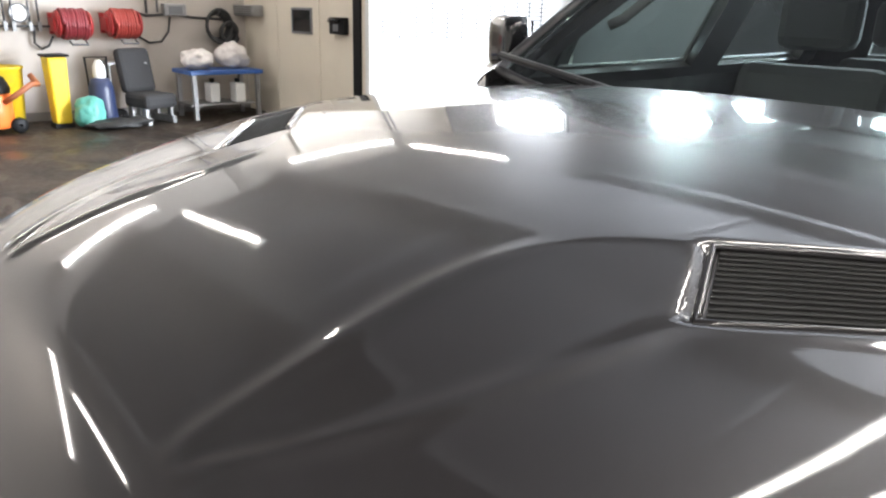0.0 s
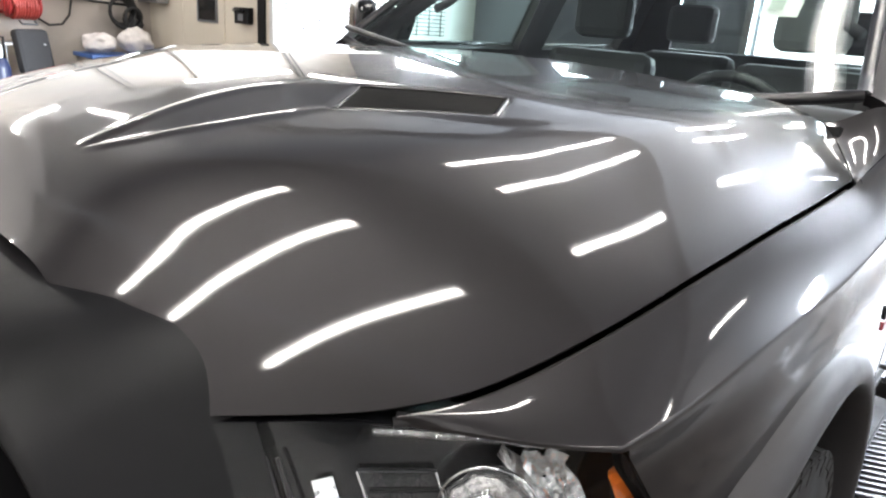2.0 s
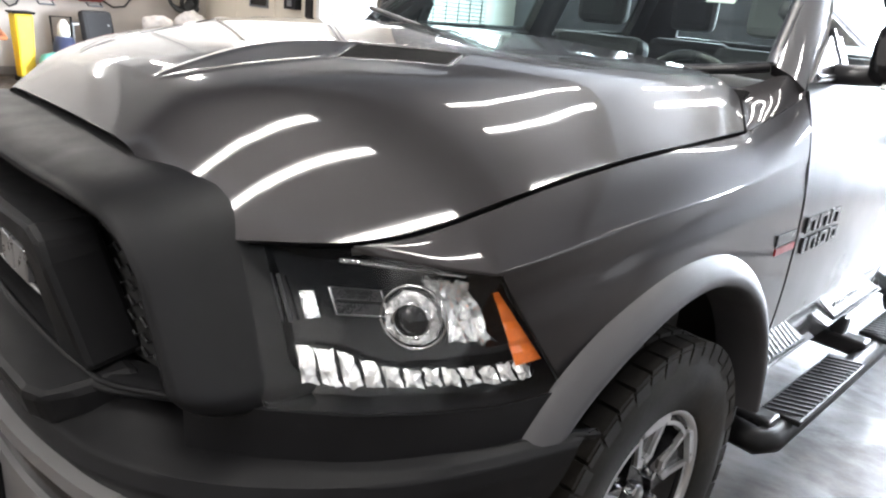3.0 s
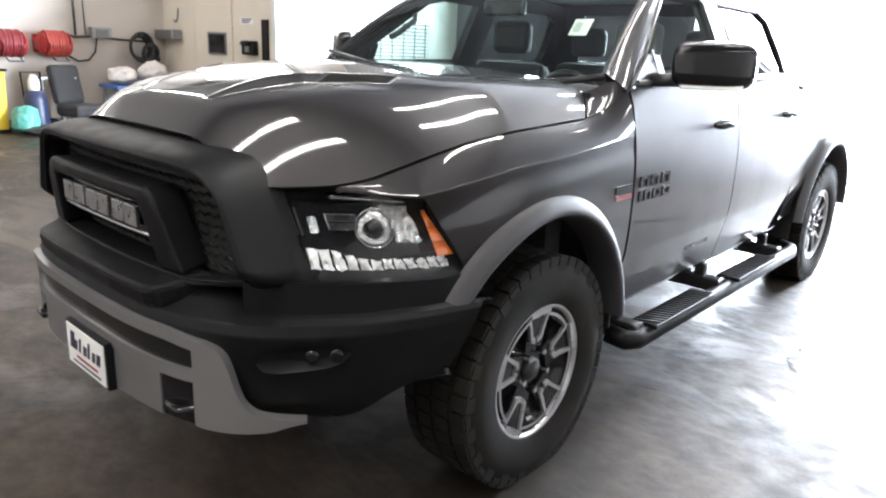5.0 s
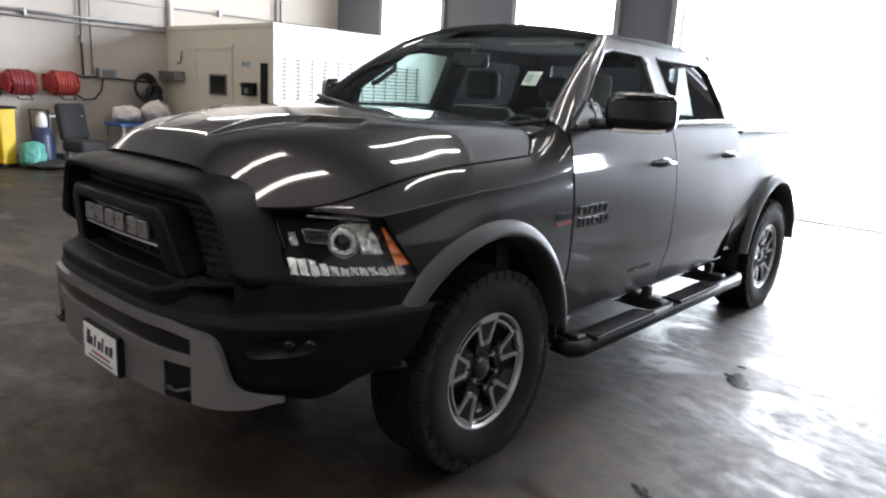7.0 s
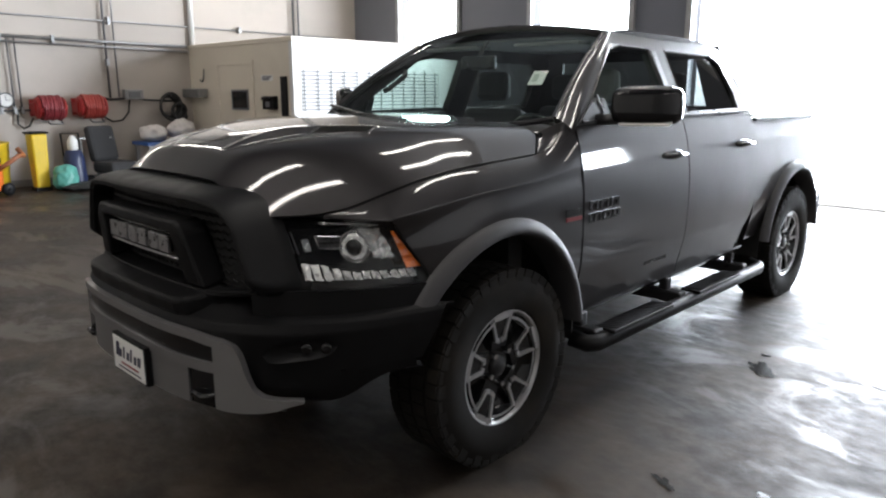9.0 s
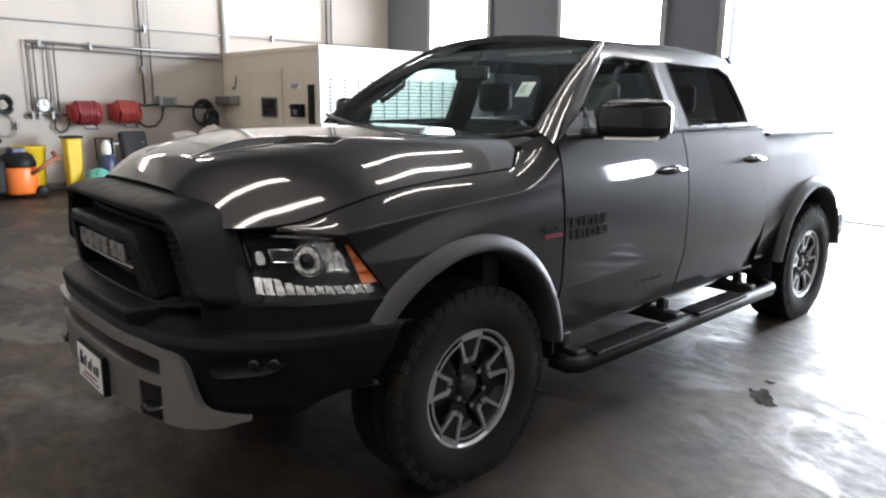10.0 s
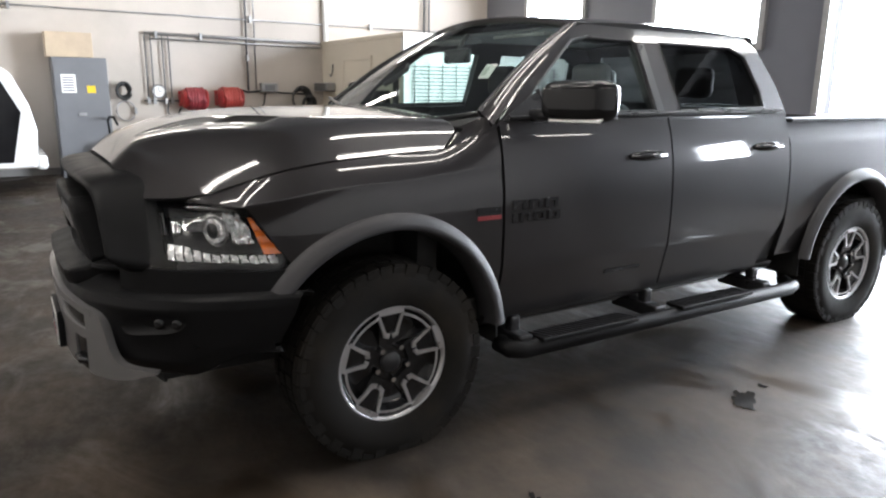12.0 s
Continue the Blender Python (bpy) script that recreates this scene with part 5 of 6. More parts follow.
def bumper():
    def at(u, v):
        s = 2 * u - 1
        x = 1.03 * math.copysign(abs(s) ** 0.9, s)
        a = abs(x)
        mid = smooth01((0.72 - a) / 0.25)
        top = 0.795 + 0.0 * a
        prof = [(0.30, 0.875 * mid + 0.80 * (1 - mid)), (0.12, 0.85 * mid + 0.805 * (1 - mid)), (0.05, top + 0.012 * mid), (0.012, top - 0.012), (0.0, top - 0.045), (0.012, 0.70), (0.03, 0.60), (0.045, 0.53), (0.10, 0.465), (0.30, 0.45)]
        k = v * (len(prof) - 1)
        i = min(int(k), len(prof) - 2)
        d = prof[i][0] + (prof[i + 1][0] - prof[i][0]) * (k - i)
        z = prof[i][1] + (prof[i + 1][1] - prof[i][1]) * (k - i)
        # depth is taken along the local inward direction
        y = bump_y(x)
        dx = 0.02
        t = Vector((dx, bump_y(a + dx) - bump_y(a), 0)).normalized()
        nrm = Vector((-t.y, t.x, 0))
        lift = 0.10 * smooth01((a - 0.86) / 0.17) if z < 0.6 else 0
        d = min(d, 0.22) * (1 - 0.75 * smooth01((a - 0.80) / 0.2))
        tuck = 0.11 * smooth01((0.80 - z) / 0.30) * smooth01((a - 0.88) / 0.15)
        return Vector(((x - (0.9 * d * abs(nrm.x) if x > 0 else -0.9 * d * abs(nrm.x))) * (1 - 0.5 * tuck), y + d * abs(nrm.y) - tuck, z + lift))
    b = part("front_bumper", outward(grid(at, 96, 45), (0, -1, 0.2)), BLACKP, TRUCK, "black textured front bumper", smooth=True, thick=0.02)
    # black panel carrying the bumper lower, added to darken the view under the truck
    part("shade_panel", outward(grid(lambda u, v: Vector((-0.60 + 1.20 * u, bump_y(0.9 * abs(-0.60 + 1.20 * u)) + 0.26 - 0.03 * v, 0.37 + 0.20 * v)), 40, 4), (0, -1, 0)), SHADOWP, b, "black panel added below the bumper to deepen the shade", smooth=True, thick=0.012)
    # fog lamp pockets
    def pocket(u, v):
        x = 0.725 + 0.165 * u
        s = 2 * u - 1
        h = 0.036 * math.sqrt(max(0.0, 1 - s ** 4)) + 0.0005
        dip = 0.030 * (1 - s * s) * (1 - (2 * v - 1) ** 2)
        return Vector((x, bump_y(x, 0.0045) + dip, 0.690 + 0.012 * s + h * (2 * v - 1)))
    p = part("fog_pocket", outward(grid(pocket, 12, 8), (0.5, -1, 0)), BLACKP, b, "black fog lamp recess", smooth=True)
    both(p)
    for k in (0.822, 0.862):
        q = part("fog_lamp", lathe([(0.001, 0.008), (0.014, 0.010), (0.020, 0.006), (0.022, -0.02)], 20), BLACKG, b, smooth=True)
        q.matrix_basis = pose(k, bump_y(k) + 0.010, 0.696, 0, 0, -48)
        q2 = part("fog_lamp", lathe([(0.001, 0.008), (0.014, 0.010), (0.020, 0.006), (0.022, -0.02)], 20), BLACKG, b, smooth=True)
        q2.matrix_basis = pose(-k, bump_y(k) + 0.010, 0.696, 0, 0, 228)
    # step on the upper middle of the bumper
    part("bumper_step", outward(plate([[(-0.50, -1.0), (0.50, -1.0), (0.462, -1.10), (0.43, -1.150), (0.385, -1.166), (0.20, -1.176), (-0.20, -1.176), (-0.385, -1.166), (-0.43, -1.150), (-0.462, -1.10)]], lambda x, y: Vector((x, y, 0.884 - 0.24 * (-1.0 - y)))), (0, 0, 1)), BLACKP, b, thick=0.07, bevel=0.016)
    # silver skid trim: upper bar, lower bar, legs with a foot, and the middle panel
    hi_top = lambda x: 0.746 - 0.022 * smooth01((abs(x) - 0.46) / 0.20)
    sk = part("skid_trim", strip(-0.615, 0.615, lambda x: hi_top(x) - 0.030, hi_top, 0.024, 0.02), SILVER, b, "silver-grey bumper trim", smooth=True, thick=0.035, bevel=0.008)
    part("lower_bar", strip(-0.60, 0.60, lambda x: 0.600, lambda x: 0.638, 0.016, 0.02), SILVER, sk, smooth=True, thick=0.03, bevel=0.008)
    part("slot", strip(-0.585, 0.585, lambda x: 0.63, lambda x: hi_top(x) - 0.02, 0.004, 0.02), BLACKG, sk, "black air slot", thick=0.004)
    leg_hi = lambda x: curve(abs(x), [(0.56, 0.730), (0.60, 0.7275), (0.635, 0.717), (0.660, 0.692), (0.676, 0.645), (0.690, 0.590), (0.707, 0.548), (0.74, 0.522), (0.84, 0.506)])
    leg_lo = lambda x: curve(abs(x), [(0.56, 0.475), (0.60, 0.464), (0.68, 0.462), (0.76, 0.472), (0.80, 0.490), (0.84, 0.503)])
    both(part("leg", strip(0.578, 0.828, leg_lo, leg_hi, 0.021, 0.02, 60, 8), SILVER, sk, smooth=True, thick=0.035, bevel=0.008))
    part("middle_panel", strip(-0.44, 0.44, lambda x: 0.462, lambda x: 0.605, 0.010, 0.02), SILVER, sk, thick=0.03, smooth=True)
    both(part("hook_opening", strip(0.44, 0.58, lambda x: 0.462, lambda x: 0.60, 0.003, 0.02, 8), BLACKG, sk, "black tow hook opening", thick=0.004))
    both(part("tow_hook", tube([(0.465, -1.00, 0.515), (0.46, -1.12, 0.507), (0.475, -1.148, 0.503), (0.53, -1.143, 0.503), (0.555, -1.11, 0.507), (0.55, -1.00, 0.515)], 0.015, 10), BLACKG, b, "black tow hook", smooth=True))
    # dealer plate with bars for its writing
    pl = part("number_plate", box((-0.120, -1.198, 0.452), (0.190, -1.172, 0.612)), BLACKP, b, "white dealer plate in a black frame", bevel=0.004)
    part("plate_face", box((-0.108, -1.2015, 0.462), (0.178, -1.1985, 0.602)), WHITEP, pl)
    for k, (h, w) in enumerate(((0.060, 0.030), (0.036, 0.020), (0.050, 0.014), (0.034, 0.024), (0.056, 0.014), (0.034, 0.022), (0.040, 0.026))):
        x = -0.083 + 0.034 * k
        bm = box((x, -1.2035, 0.522), (x + w, -1.2018, 0.522 + h))
        for v in bm.verts:
            v.co.x += (v.co.z - 0.52) * 0.2
        part("plate_bar", bm, INK, pl)
    part("plate_line", box((-0.035, -1.2035, 0.495), (0.125, -1.2018, 0.503)), REDINK, pl)
    part("plate_line", box((-0.065, -1.2035, 0.476), (0.145, -1.2018, 0.482)), INK, pl)


bumper()


def grille():
    yf = lambda x: -1.078 + 0.058 * (abs(x) / 0.66) ** 2.5
    # half outlines of the opening and of the outer edge, from the top middle down to the bottom middle
    inn = [(0.0, 1.174), (0.26, 1.174), (0.44, 1.172), (0.548, 1.157), (0.606, 1.112), (0.632, 1.045), (0.654, 0.975), (0.660, 0.925), (0.625, 0.890), (0.50, 0.875), (0.24, 0.870), (0.0, 0.870)]
    out = [(0.0, 1.240), (0.28, 1.238), (0.47, 1.228), (0.556, 1.196), (0.608, 1.142), (0.655, 1.062), (0.702, 0.97), (0.728, 0.905), (0.705, 0.862), (0.56, 0.838), (0.25, 0.835), (0.0, 0.835)]
    def loop(half):
        xs, zs = [(i, p[0]) for i, p in enumerate(half)], [(i, p[1]) for i, p in enumerate(half)]
        n, last = 66, len(half) - 1
        right = [(curve(last * k / n, xs), curve(last * k / n, zs)) for k in range(n + 1)]
        return right + [(-x, z) for x, z in right[-2:0:-1]]
    inner_l, outer_l = loop(inn), loop(out)
    m = len(inner_l)
    prof = [(0.0, 0.085), (0.0, 0.030), (0.02, 0.012), (0.10, 0.004), (0.16, -0.010), (0.30, -0.020), (0.46, -0.020), (0.62, -0.006), (0.78, 0.024), (0.90, 0.066), (0.97, 0.110), (1.0, 0.150), (0.99, 0.20)]
    bm = bmesh.new()
    rows = []
    for s, d in prof:
        row = []
        for a, b in zip(inner_l, outer_l):
            swell = 1 + 0.026 * math.sin(math.pi * s)
            x, z = (a[0] + (b[0] - a[0]) * s) * swell, a[1] + (b[1] - a[1]) * s
            back = (-0.946 + 0.062 * smooth01((abs(b[0]) - 0.46) / 0.15) - yf(a[0])) / 0.15
            sink = 0.10 * smooth01((0.95 - z) / 0.11) * smooth01((abs(x) - 0.45) / 0.2)
            row.append(bm.verts.new((x, yf(a[0]) + d * (back if d > 0 else 1) + sink, z)))
        rows.append(row)
    for A, B in zip(rows, rows[1:]):
        for k in range(m):
            bm.faces.new((A[k], A[(k + 1) % m], B[(k + 1) % m], B[k]))
    g = part("grille_surround", outward(bm, (0, -1, 0)), BLACKP, TRUCK, "satin black grille surround", smooth=True)
    lip = [(a[0] + 0.16 * (b[0] - a[0]), yf(a[0]) - 0.007 + 0.10 * smooth01((0.95 - a[1]) / 0.11) * smooth01((abs(a[0]) - 0.45) / 0.2), a[1] + 0.16 * (b[1] - a[1])) for a, b in zip(inner_l, outer_l)]
    part("opening_lip", tube(lip, 0.006, 8, True), BLACKP, g, smooth=True)
    mesh = part("grille_mesh", outward(plate([[(0.995 * x, z) for x, z in inner_l[::2]]], lambda x, z: Vector((x, yf(x) + 0.080, z))), (0, -1, 0)), SHADOWP, g, "dark grille mesh")
    for k in range(9):
        z = 0.892 + 0.029 * k
        half = lerp(z, [(0.88, 0.54), (0.92, 0.645), (1.04, 0.625), (1.10, 0.60), (1.14, 0.555)]) - 0.01
        n = int(half / 0.02)
        part("grille_wire", tube([(0.02 * j, yf(0.02 * j) + 0.072, z + (0.011 if j % 2 else 0)) for j in range(-n, n + 1)], 0.0035, 5), BLACKP, mesh)
    # bridge: a broad arch that carries the emblem and runs down into the surround
    arch_line = [(-0.455, 0.872), (-0.392, 1.060), (-0.372, 1.098), (-0.335, 1.118), (-0.16, 1.121), (0.16, 1.121), (0.335, 1.118), (0.372, 1.098), (0.392, 1.060), (0.455, 0.872), (0.350, 0.872), (0.302, 1.066), (0.15, 1.070), (-0.15, 1.070), (-0.302, 1.066), (-0.350, 0.872)]
    bar = part("emblem_panel", outward(plate([arch_line], lambda x, z: Vector((x, yf(x) - 0.048 + 0.16 * max(0, 1.06 - z) * (abs(x) > 0.33), z))), (0, -1, 0)), BLACKP, g, "black emblem arch", thick=0.11, bevel=0.014)
    part("emblem_back", outward(grid(lambda u, v: Vector((-0.30 + 0.60 * u, yf(-0.30 + 0.60 * u) - 0.012, 0.968 + 0.096 * v)), 16, 2), (0, -1, 0)), BLACKG, bar, thick=0.03)
    for z in (0.966, 1.064):
        part("emblem_line", tube([(-0.30 + 0.06 * k, yf(-0.30 + 0.06 * k) - 0.016, z) for k in range(11)], 0.005, 6), BADGESIL, bar, smooth=True)
    # plain blocks in place of the maker's letters
    for x0, x1 in ((-0.265, -0.105), (-0.08, 0.08), (0.105, 0.265)):
        bm = bmesh.new()
        yb = yf(0.5 * (x0 + x1)) - 0.016
        w = x1 - x0
        box_into(bm, (x0, yb - 0.016, 0.984), (x0 + w * 0.46, yb, 1.048))
        box_into(bm, (x1 - w * 0.46, yb - 0.016, 0.984), (x1, yb, 1.048))
        box_into(bm, (x0 + w * 0.462, yb - 0.010, 1.004), (x1 - w * 0.462, yb, 1.030))
        part("emblem_block", bm, BADGESIL, bar, "brushed metal emblem block", bevel=0.003)


grille()


# ---- headlamps ----
LTOP = [(0.0, (0.612, -0.886, 1.130)), (0.42, (0.737, -0.749, 1.130)), (1.0, (0.934, -0.587, 1.124))]
LLOW = [(0.0, (0.735, -0.900, 0.890)), (0.32, (0.850, -0.765, 0.887)), (0.74, (0.952, -0.565, 0.884)), (1.0, (0.980, -0.420, 0.882))]


def lamp_pt(u, v, off=0.0):
    """A point on the lamp's outer skin: u from the grille outwards, v from the lower edge up."""
    rail = lambda q: Vector([curve(u, [(k, p[c]) for k, p in q]) for c in range(3)])
    n = Vector((0.45 + 0.35 * u, -0.85 + 0.35 * u, 0.12)).normalized()
    return rail(LLOW).lerp(rail(LTOP), v) + n * (0.012 * math.sin(math.pi * v) * math.sin(math.pi * u) - off)


def faceted(bm, depth, seed):
    """Small random steps in a reflector, so that its facets glint apart."""
    for v in bm.verts:
        v.co += depth * noise.noise_vector(v.co * 90 + Vector((seed, 0, 0)))
    return bm


def headlamp():
    shell = part("headlamp", outward(grid(lambda u, v: lamp_pt(u, v, 0.075), 40, 14), (1, -1, 0)), BLACKG, TRUCK, "black headlamp housing", smooth=True, thick=0.01)
    kids = []
    bm = bmesh.new()
    n = 30
    edge = [(k / n, 0.0) for k in range(n)] + [(1.0, k / 6) for k in range(6)] + [(1 - k / n, 1.0) for k in range(n)] + [(0.0, 1 - k / 10) for k in range(10)]
    a = [bm.verts.new(lamp_pt(u, v, 0.003)) for u, v in edge]
    b = [bm.verts.new(lamp_pt(u, v, 0.08)) for u, v in edge]
    for k in range(len(edge)):
        q = (k + 1) % len(edge)
        bm.faces.new((a[k], a[q], b[q], b[k]))
    kids.append(part("bezel", bm, BLACKG, shell, smooth=False))
    lens = part("lens", outward(grid(lamp_pt, 40, 14), (1, -1, 0)), LENS, shell, "clear headlamp lens", smooth=True)
    lens.visible_shadow = False
    kids.append(lens)
    way = Vector((0.55, -0.83, 0.05)).normalized()
    turn = math.degrees(math.atan2(way.y, way.x))
    # projector: bowl, ring and bulb glass
    c = lamp_pt(0.575, 0.60, 0.046)
    for nm, prof, m in (("reflector_bowl", [(0.033, 0.034), (0.041, 0.014), (0.049, 0.024), (0.051, 0.010)], CLEARREFL), ("projector_ring", [(0.056, 0.006), (0.059, 0.012), (0.059, 0.018), (0.056, 0.016)], CHROME), ("projector", [(0.031, 0.010), (0.031, 0.026), (0.024, 0.034), (0.012, 0.040), (0.001, 0.042)], BLACKG), ("projector_rim", [(0.029, 0.030), (0.032, 0.034), (0.034, 0.030), (0.033, 0.020)], CHROME)):
        o = part(nm, faceted(lathe(prof, 22), 0.007, 3.0) if nm == "reflector_bowl" else lathe(prof, 36), m, shell, smooth=nm != "reflector_bowl")
        o.data.transform(pose(*c, 0, 0, turn))
        kids.append(o)
    # faceted side reflector between the projector and the marker
    kids.append(part("side_reflector", outward(faceted(grid(lambda u, v: lamp_pt(0.665 + 0.175 * u, 0.42 + 0.44 * v, 0.030 + 0.020 * abs(math.sin(9.42 * u)) + 0.02 * math.sin(v * 3.14)), 10, 6), 0.012, 5.0), (1, -1, 0)), CLEARREFL, shell, "bright reflector"))
    # recessed tray with a bright frame beside the projector
    kids.append(part("inner_tray", outward(grid(lambda u, v: lamp_pt(0.27 + 0.20 * u, 0.56 + 0.17 * v, 0.058), 8, 6), (1, -1, 0)), SATIN, shell))
    frame_pts = [lamp_pt(0.27 + 0.20 * q / 8, 0.73, 0.050) for q in range(9)] + [lamp_pt(0.46, 0.56, 0.050)] + [lamp_pt(0.45 - 0.18 * q / 8, 0.56, 0.050) for q in range(9)]
    kids.append(part("tray_edge", tube(frame_pts, 0.0022, 6, True), CHROME, shell))
    kids.append(part("tray_rib", tube([lamp_pt(0.28, 0.645, 0.056), lamp_pt(0.46, 0.645, 0.056)], 0.003, 6), BLACKP, shell))
    # upper brow strip and the slim inner reflector
    kids.append(part("brow", tube([lamp_pt(0.36 + 0.05 * q, 0.925, 0.030) for q in range(11)], 0.0045, 6), CLEARREFL, shell, "thin bright brow strip"))
    kids.append(part("small_reflector", outward(grid(lambda u, v: lamp_pt(0.150 + 0.045 * u, 0.52 + 0.17 * v, 0.050 + 0.012 * u), 3, 4), (1, -1, 0)), CLEARREFL, shell))
    for q in range(3):
        kids.append(part("bezel_rib", tube([lamp_pt(0.045 + 0.030 * q, 0.50, 0.040), lamp_pt(0.035 + 0.030 * q, 0.80, 0.040)], 0.003, 6), SATIN, shell))
    # running-light strip of clear blocks, deeper towards the grille
    def strip_v(u):
        return 0.125 - 0.015 * u, 0.225 + 0.125 * smooth01((0.46 - u) / 0.28)
    for k in range(12):
        u0 = 0.095 + 0.0690 * k
        def blk(u, v, u0=u0):
            uu = u0 + 0.056 * u
            lo, hi = strip_v(uu)
            return lamp_pt(uu, lo + (hi - lo) * v, 0.034 - 0.020 * (1 - abs(2 * u - 1)) * (1 - abs(2 * v - 1)) + 0.012 * v)
        kids.append(part("running_light", outward(faceted(grid(blk, 4, 4), 0.007, k), (1, -1, 0)), DRL, shell, "clear running-light block" if k == 0 else ""))
    kids.append(part("running_light_base", outward(grid(lambda u, v: lamp_pt(0.088 + 0.842 * u, strip_v(0.088 + 0.842 * u)[0] - 0.01 + (strip_v(0.088 + 0.842 * u)[1] - strip_v(0.088 + 0.842 * u)[0] + 0.02) * v, 0.046), 24, 3), (1, -1, 0)), BLACKG, shell))
    # amber marker: a slanted patch of three steps
    def amber(u, v):
        us = 0.862 + 0.068 * v + (0.028 + 0.090 * (1 - v)) * u
        return lamp_pt(us, 0.25 + 0.58 * v, 0.014 + 0.010 * (u + (0.5 if (v * 3) % 1 > 0.5 else 0)))
    kids.append(part("amber_marker", outward(grid(amber, 6, 12), (1, -1, 0)), AMBER, shell, "orange side marker"))
    other = both(shell)
    for o in kids:
        q = both(o)
        q.parent = other
        if o is lens:
            q.visible_shadow = False
    # black filler below the lamp
    def fill(u, v):
        p = lamp_pt(max(0.0, 1.18 * u - 0.18), 0.0) + Vector((-0.10, -0.085, 0)) * max(0.0, 0.18 - 1.18 * u) / 0.18
        return Vector((p.x + 0.004 * (1 - v), p.y - 0.004, 0.775 + (p.z - 0.002 - 0.775) * v))
    both(part("lamp_filler", outward(grid(fill, 34, 4), (1, -1, 0)), BLACKP, TRUCK, smooth=True, thick=0.01))


headlamp()


# ---- mirrors, steps and badges ----
def mirror():
    bm = bmesh.new()
    bmesh.ops.create_cube(bm, size=1)
    bmesh.ops.subdivide_edges(bm, edges=bm.edges, cuts=5, use_grid_fill=True)
    for v in bm.verts:
        p = v.co * 2
        k = (abs(p.x) ** 5 + abs(p.y) ** 5 + abs(p.z) ** 5) ** 0.2
        p = p / k
        shrink = 1 - 0.12 * max(0, -p.y)
        v.co = Vector((1.135 + 0.135 * p.x * shrink, 0.845 + 0.060 * p.y + 0.075 * p.x, 1.512 + 0.092 * p.z * shrink))
    h = part("mirror", bm, BLACKG, TRUCK, "gloss black door mirror", smooth=True)
    kids = [part("arm", tube([(0.92, 0.76, 1.445), (0.98, 0.78, 1.448), (1.06, 0.81, 1.455)], 0.028, 10), SATIN, h, smooth=True),
            part("base", plate([[(0.58, 1.425), (0.90, 1.43), (0.895, 1.545), (0.80, 1.545)]], lambda y, z: Vector((glass_x(z) + 0.008, y, z))), SATIN, h, thick=0.01),
            part("mirror_glass", outward(grid(lambda u, v: Vector((1.025 + 0.22 * u, 0.850 + 0.0 * v + 0.122 * u, 1.435 + 0.15 * v)), 2, 2), (0, 1, 0)), CHROME, h, thick=0.003),
            part("turn_signal", outward(grid(lambda u, v: Vector((1.05 + 0.20 * u, 0.745 + 0.115 * u + 0.02 * v * v, 1.424 + 0.016 * v)), 6, 2), (0, -1, 0)), ENAMEL, h, "clear turn signal strip", thick=0.008)]
    o = both(h)
    for k in kids:
        both(k).parent = o


mirror()


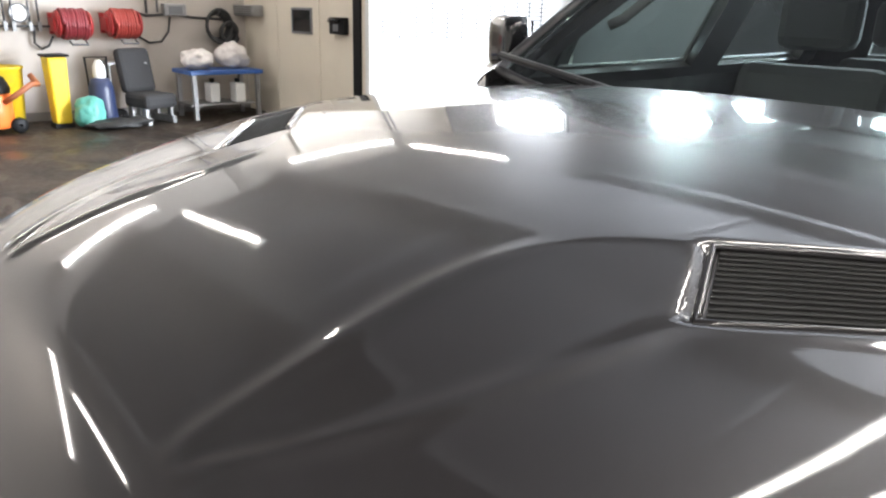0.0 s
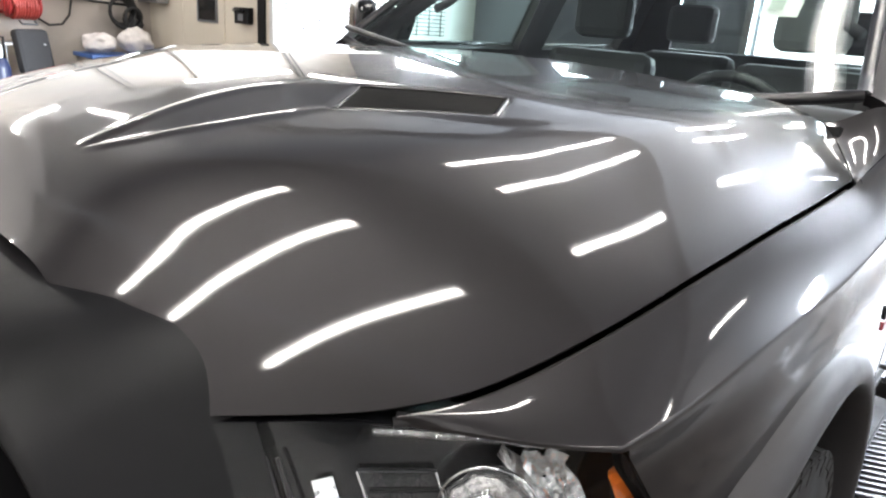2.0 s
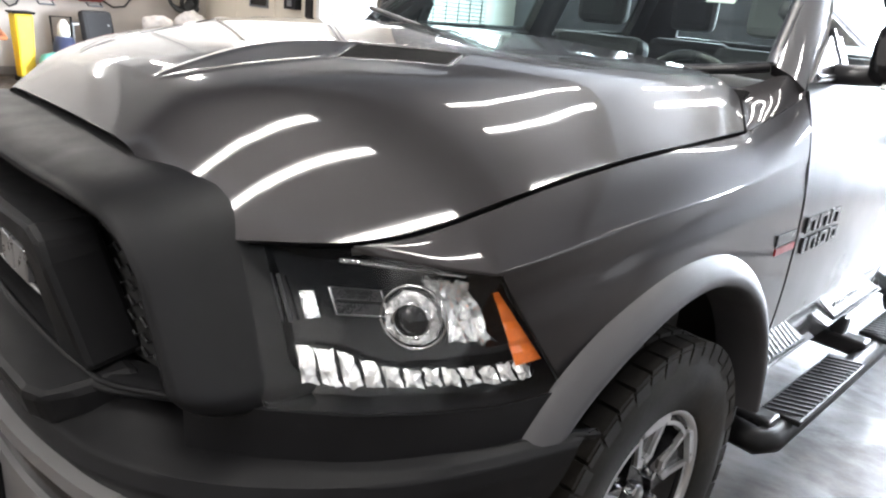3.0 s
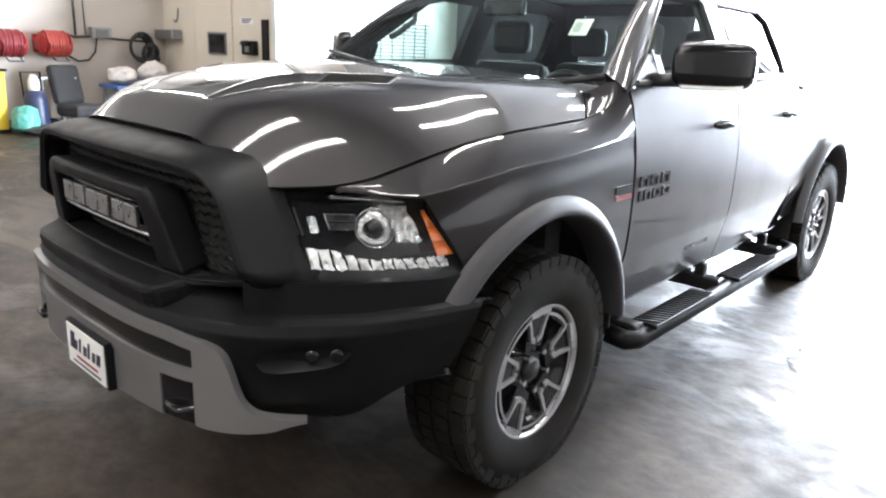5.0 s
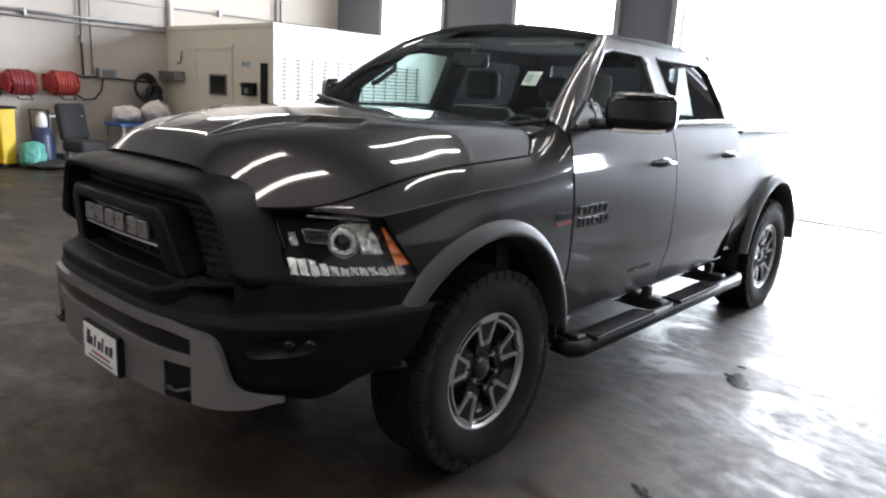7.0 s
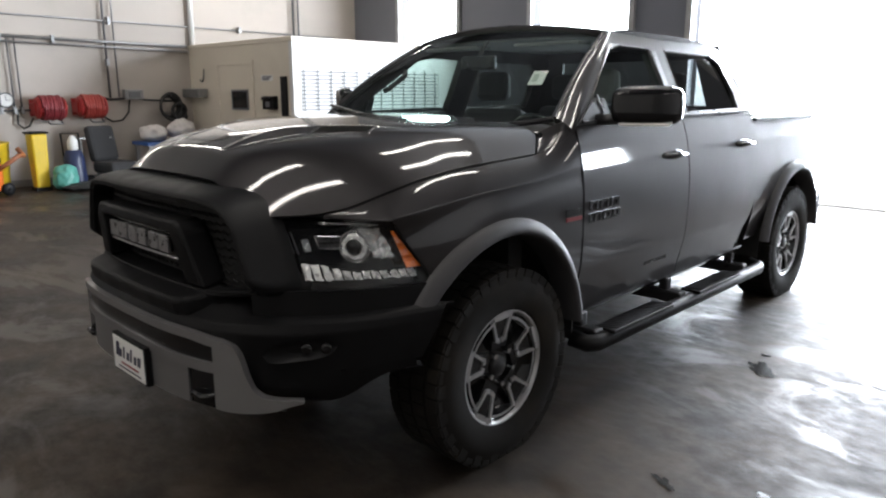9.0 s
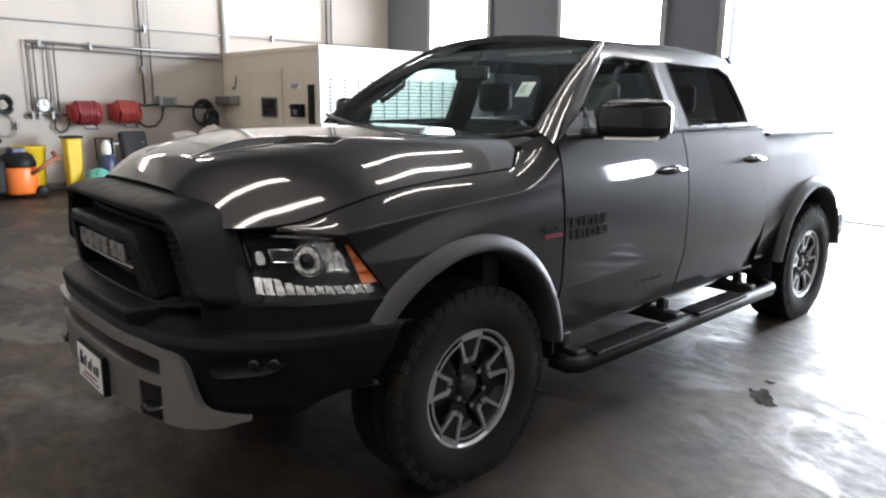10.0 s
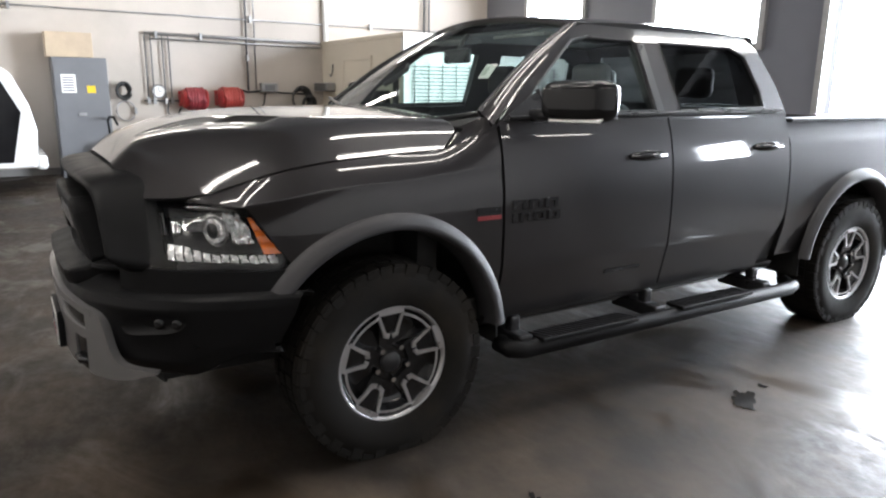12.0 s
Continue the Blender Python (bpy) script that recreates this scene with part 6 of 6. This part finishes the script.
def side_step():
    x = 1.045
    bar = part("side_step", tube([(x - 0.10, 0.585, 0.385), (x - 0.02, 0.60, 0.372), (x, 0.66, 0.365), (x, 1.7, 0.362), (x, 2.78, 0.358), (x - 0.02, 2.85, 0.36), (x - 0.09, 2.87, 0.37)], 0.043, 16), BLACKP, TRUCK, "black tubular side step", smooth=True)
    kids = []
    for y0, y1 in ((0.74, 1.38), (1.72, 2.34)):
        pad = part("step_pad", box((x - 0.07, y0, 0.398), (x + 0.052, y1, 0.418)), BLACKP, bar, "ridged black step pad", bevel=0.006)
        kids.append(pad)
        for k in range(18):
            y = y0 + 0.03 + (y1 - y0 - 0.06) * k / 17
            bm = box((x - 0.06, y - 0.006, 0.4185), (x + 0.044, y + 0.006, 0.4235))
            for v in bm.verts:
                v.co.y += (v.co.x - x) * 0.5
            q = part("pad_ridge", bm, SATIN, pad)
            kids.append((q, both(q)))
    for y in (0.68, 1.60, 2.55):
        kids.append(part("bracket", box((0.72, y - 0.04, 0.36), (x, y + 0.04, 0.43)), SATIN, bar, bevel=0.01))
        kids.append(part("bracket_plate", box((0.90, y - 0.025, 0.42), (0.955, y + 0.03, 0.50)), SATIN, bar, bevel=0.01))
    o = both(bar)
    for k in kids:
        if isinstance(k, tuple):
            k[1].parent = last
        else:
            last = both(k)
            last.parent = o


side_step()


def badges():
    # plain blocks where the maker's name and model number stand
    z0 = 1.035
    def block(y0, y1, z0, z1, material, holes):
        bm = bmesh.new()
        x = side_x(1, z0)
        t = 0.006
        if holes == 0:
            box_into(bm, (x - 0.004, y0, z0), (x + t, y1, z1))
        else:
            w = (y1 - y0) * 0.28
            h = (z1 - z0) * 0.26
            box_into(bm, (x - 0.004, y0, z0), (x + t, y0 + w, z1))
            box_into(bm, (x - 0.004, y1 - w, z0), (x + t, y1, z1))
            box_into(bm, (x - 0.004, y0 + w + 0.0005, z1 - h), (x + t, y1 - w - 0.0005, z1))
            if holes == 2:
                box_into(bm, (x - 0.004, y0 + w + 0.0005, z0), (x + t, y1 - w - 0.0005, z0 + h))
        return bm
    for k in range(3):
        y = 0.600 + 0.094 * k
        both(part("door_badge", block(y, y + 0.078, 1.028, 1.072, BADGE, 1), BADGE, TRUCK, "dark raised badge block"))
    for k, (y, w, h) in enumerate(((0.600, 0.026, 0), (0.642, 0.064, 1), (0.722, 0.070, 2), (0.808, 0.070, 2))):
        both(part("door_badge", block(y, y + w, 0.970, 1.014, BADGE, h), BADGE, TRUCK, "dark raised badge block"))
    both(part("fender_badge", box((side_x(0.4, 1.05) - 0.004, 0.405, 1.022), (side_x(0.4, 1.05) + 0.005, 0.532, 1.052)), BADGE, TRUCK, "dark engine badge with red lower bar"))
    both(part("fender_badge", box((side_x(0.4, 1.05) - 0.004, 0.410, 0.996), (side_x(0.4, 1.05) + 0.005, 0.537, 1.014)), REDINK, TRUCK, "red badge bar"))
    both(part("sill_badge", box((side_x(1, 0.66) - 0.01, 1.22, 0.648), (side_x(1, 0.66) + 0.003, 1.48, 0.668)), BADGE, TRUCK, "dark sill badge bar"))


badges()
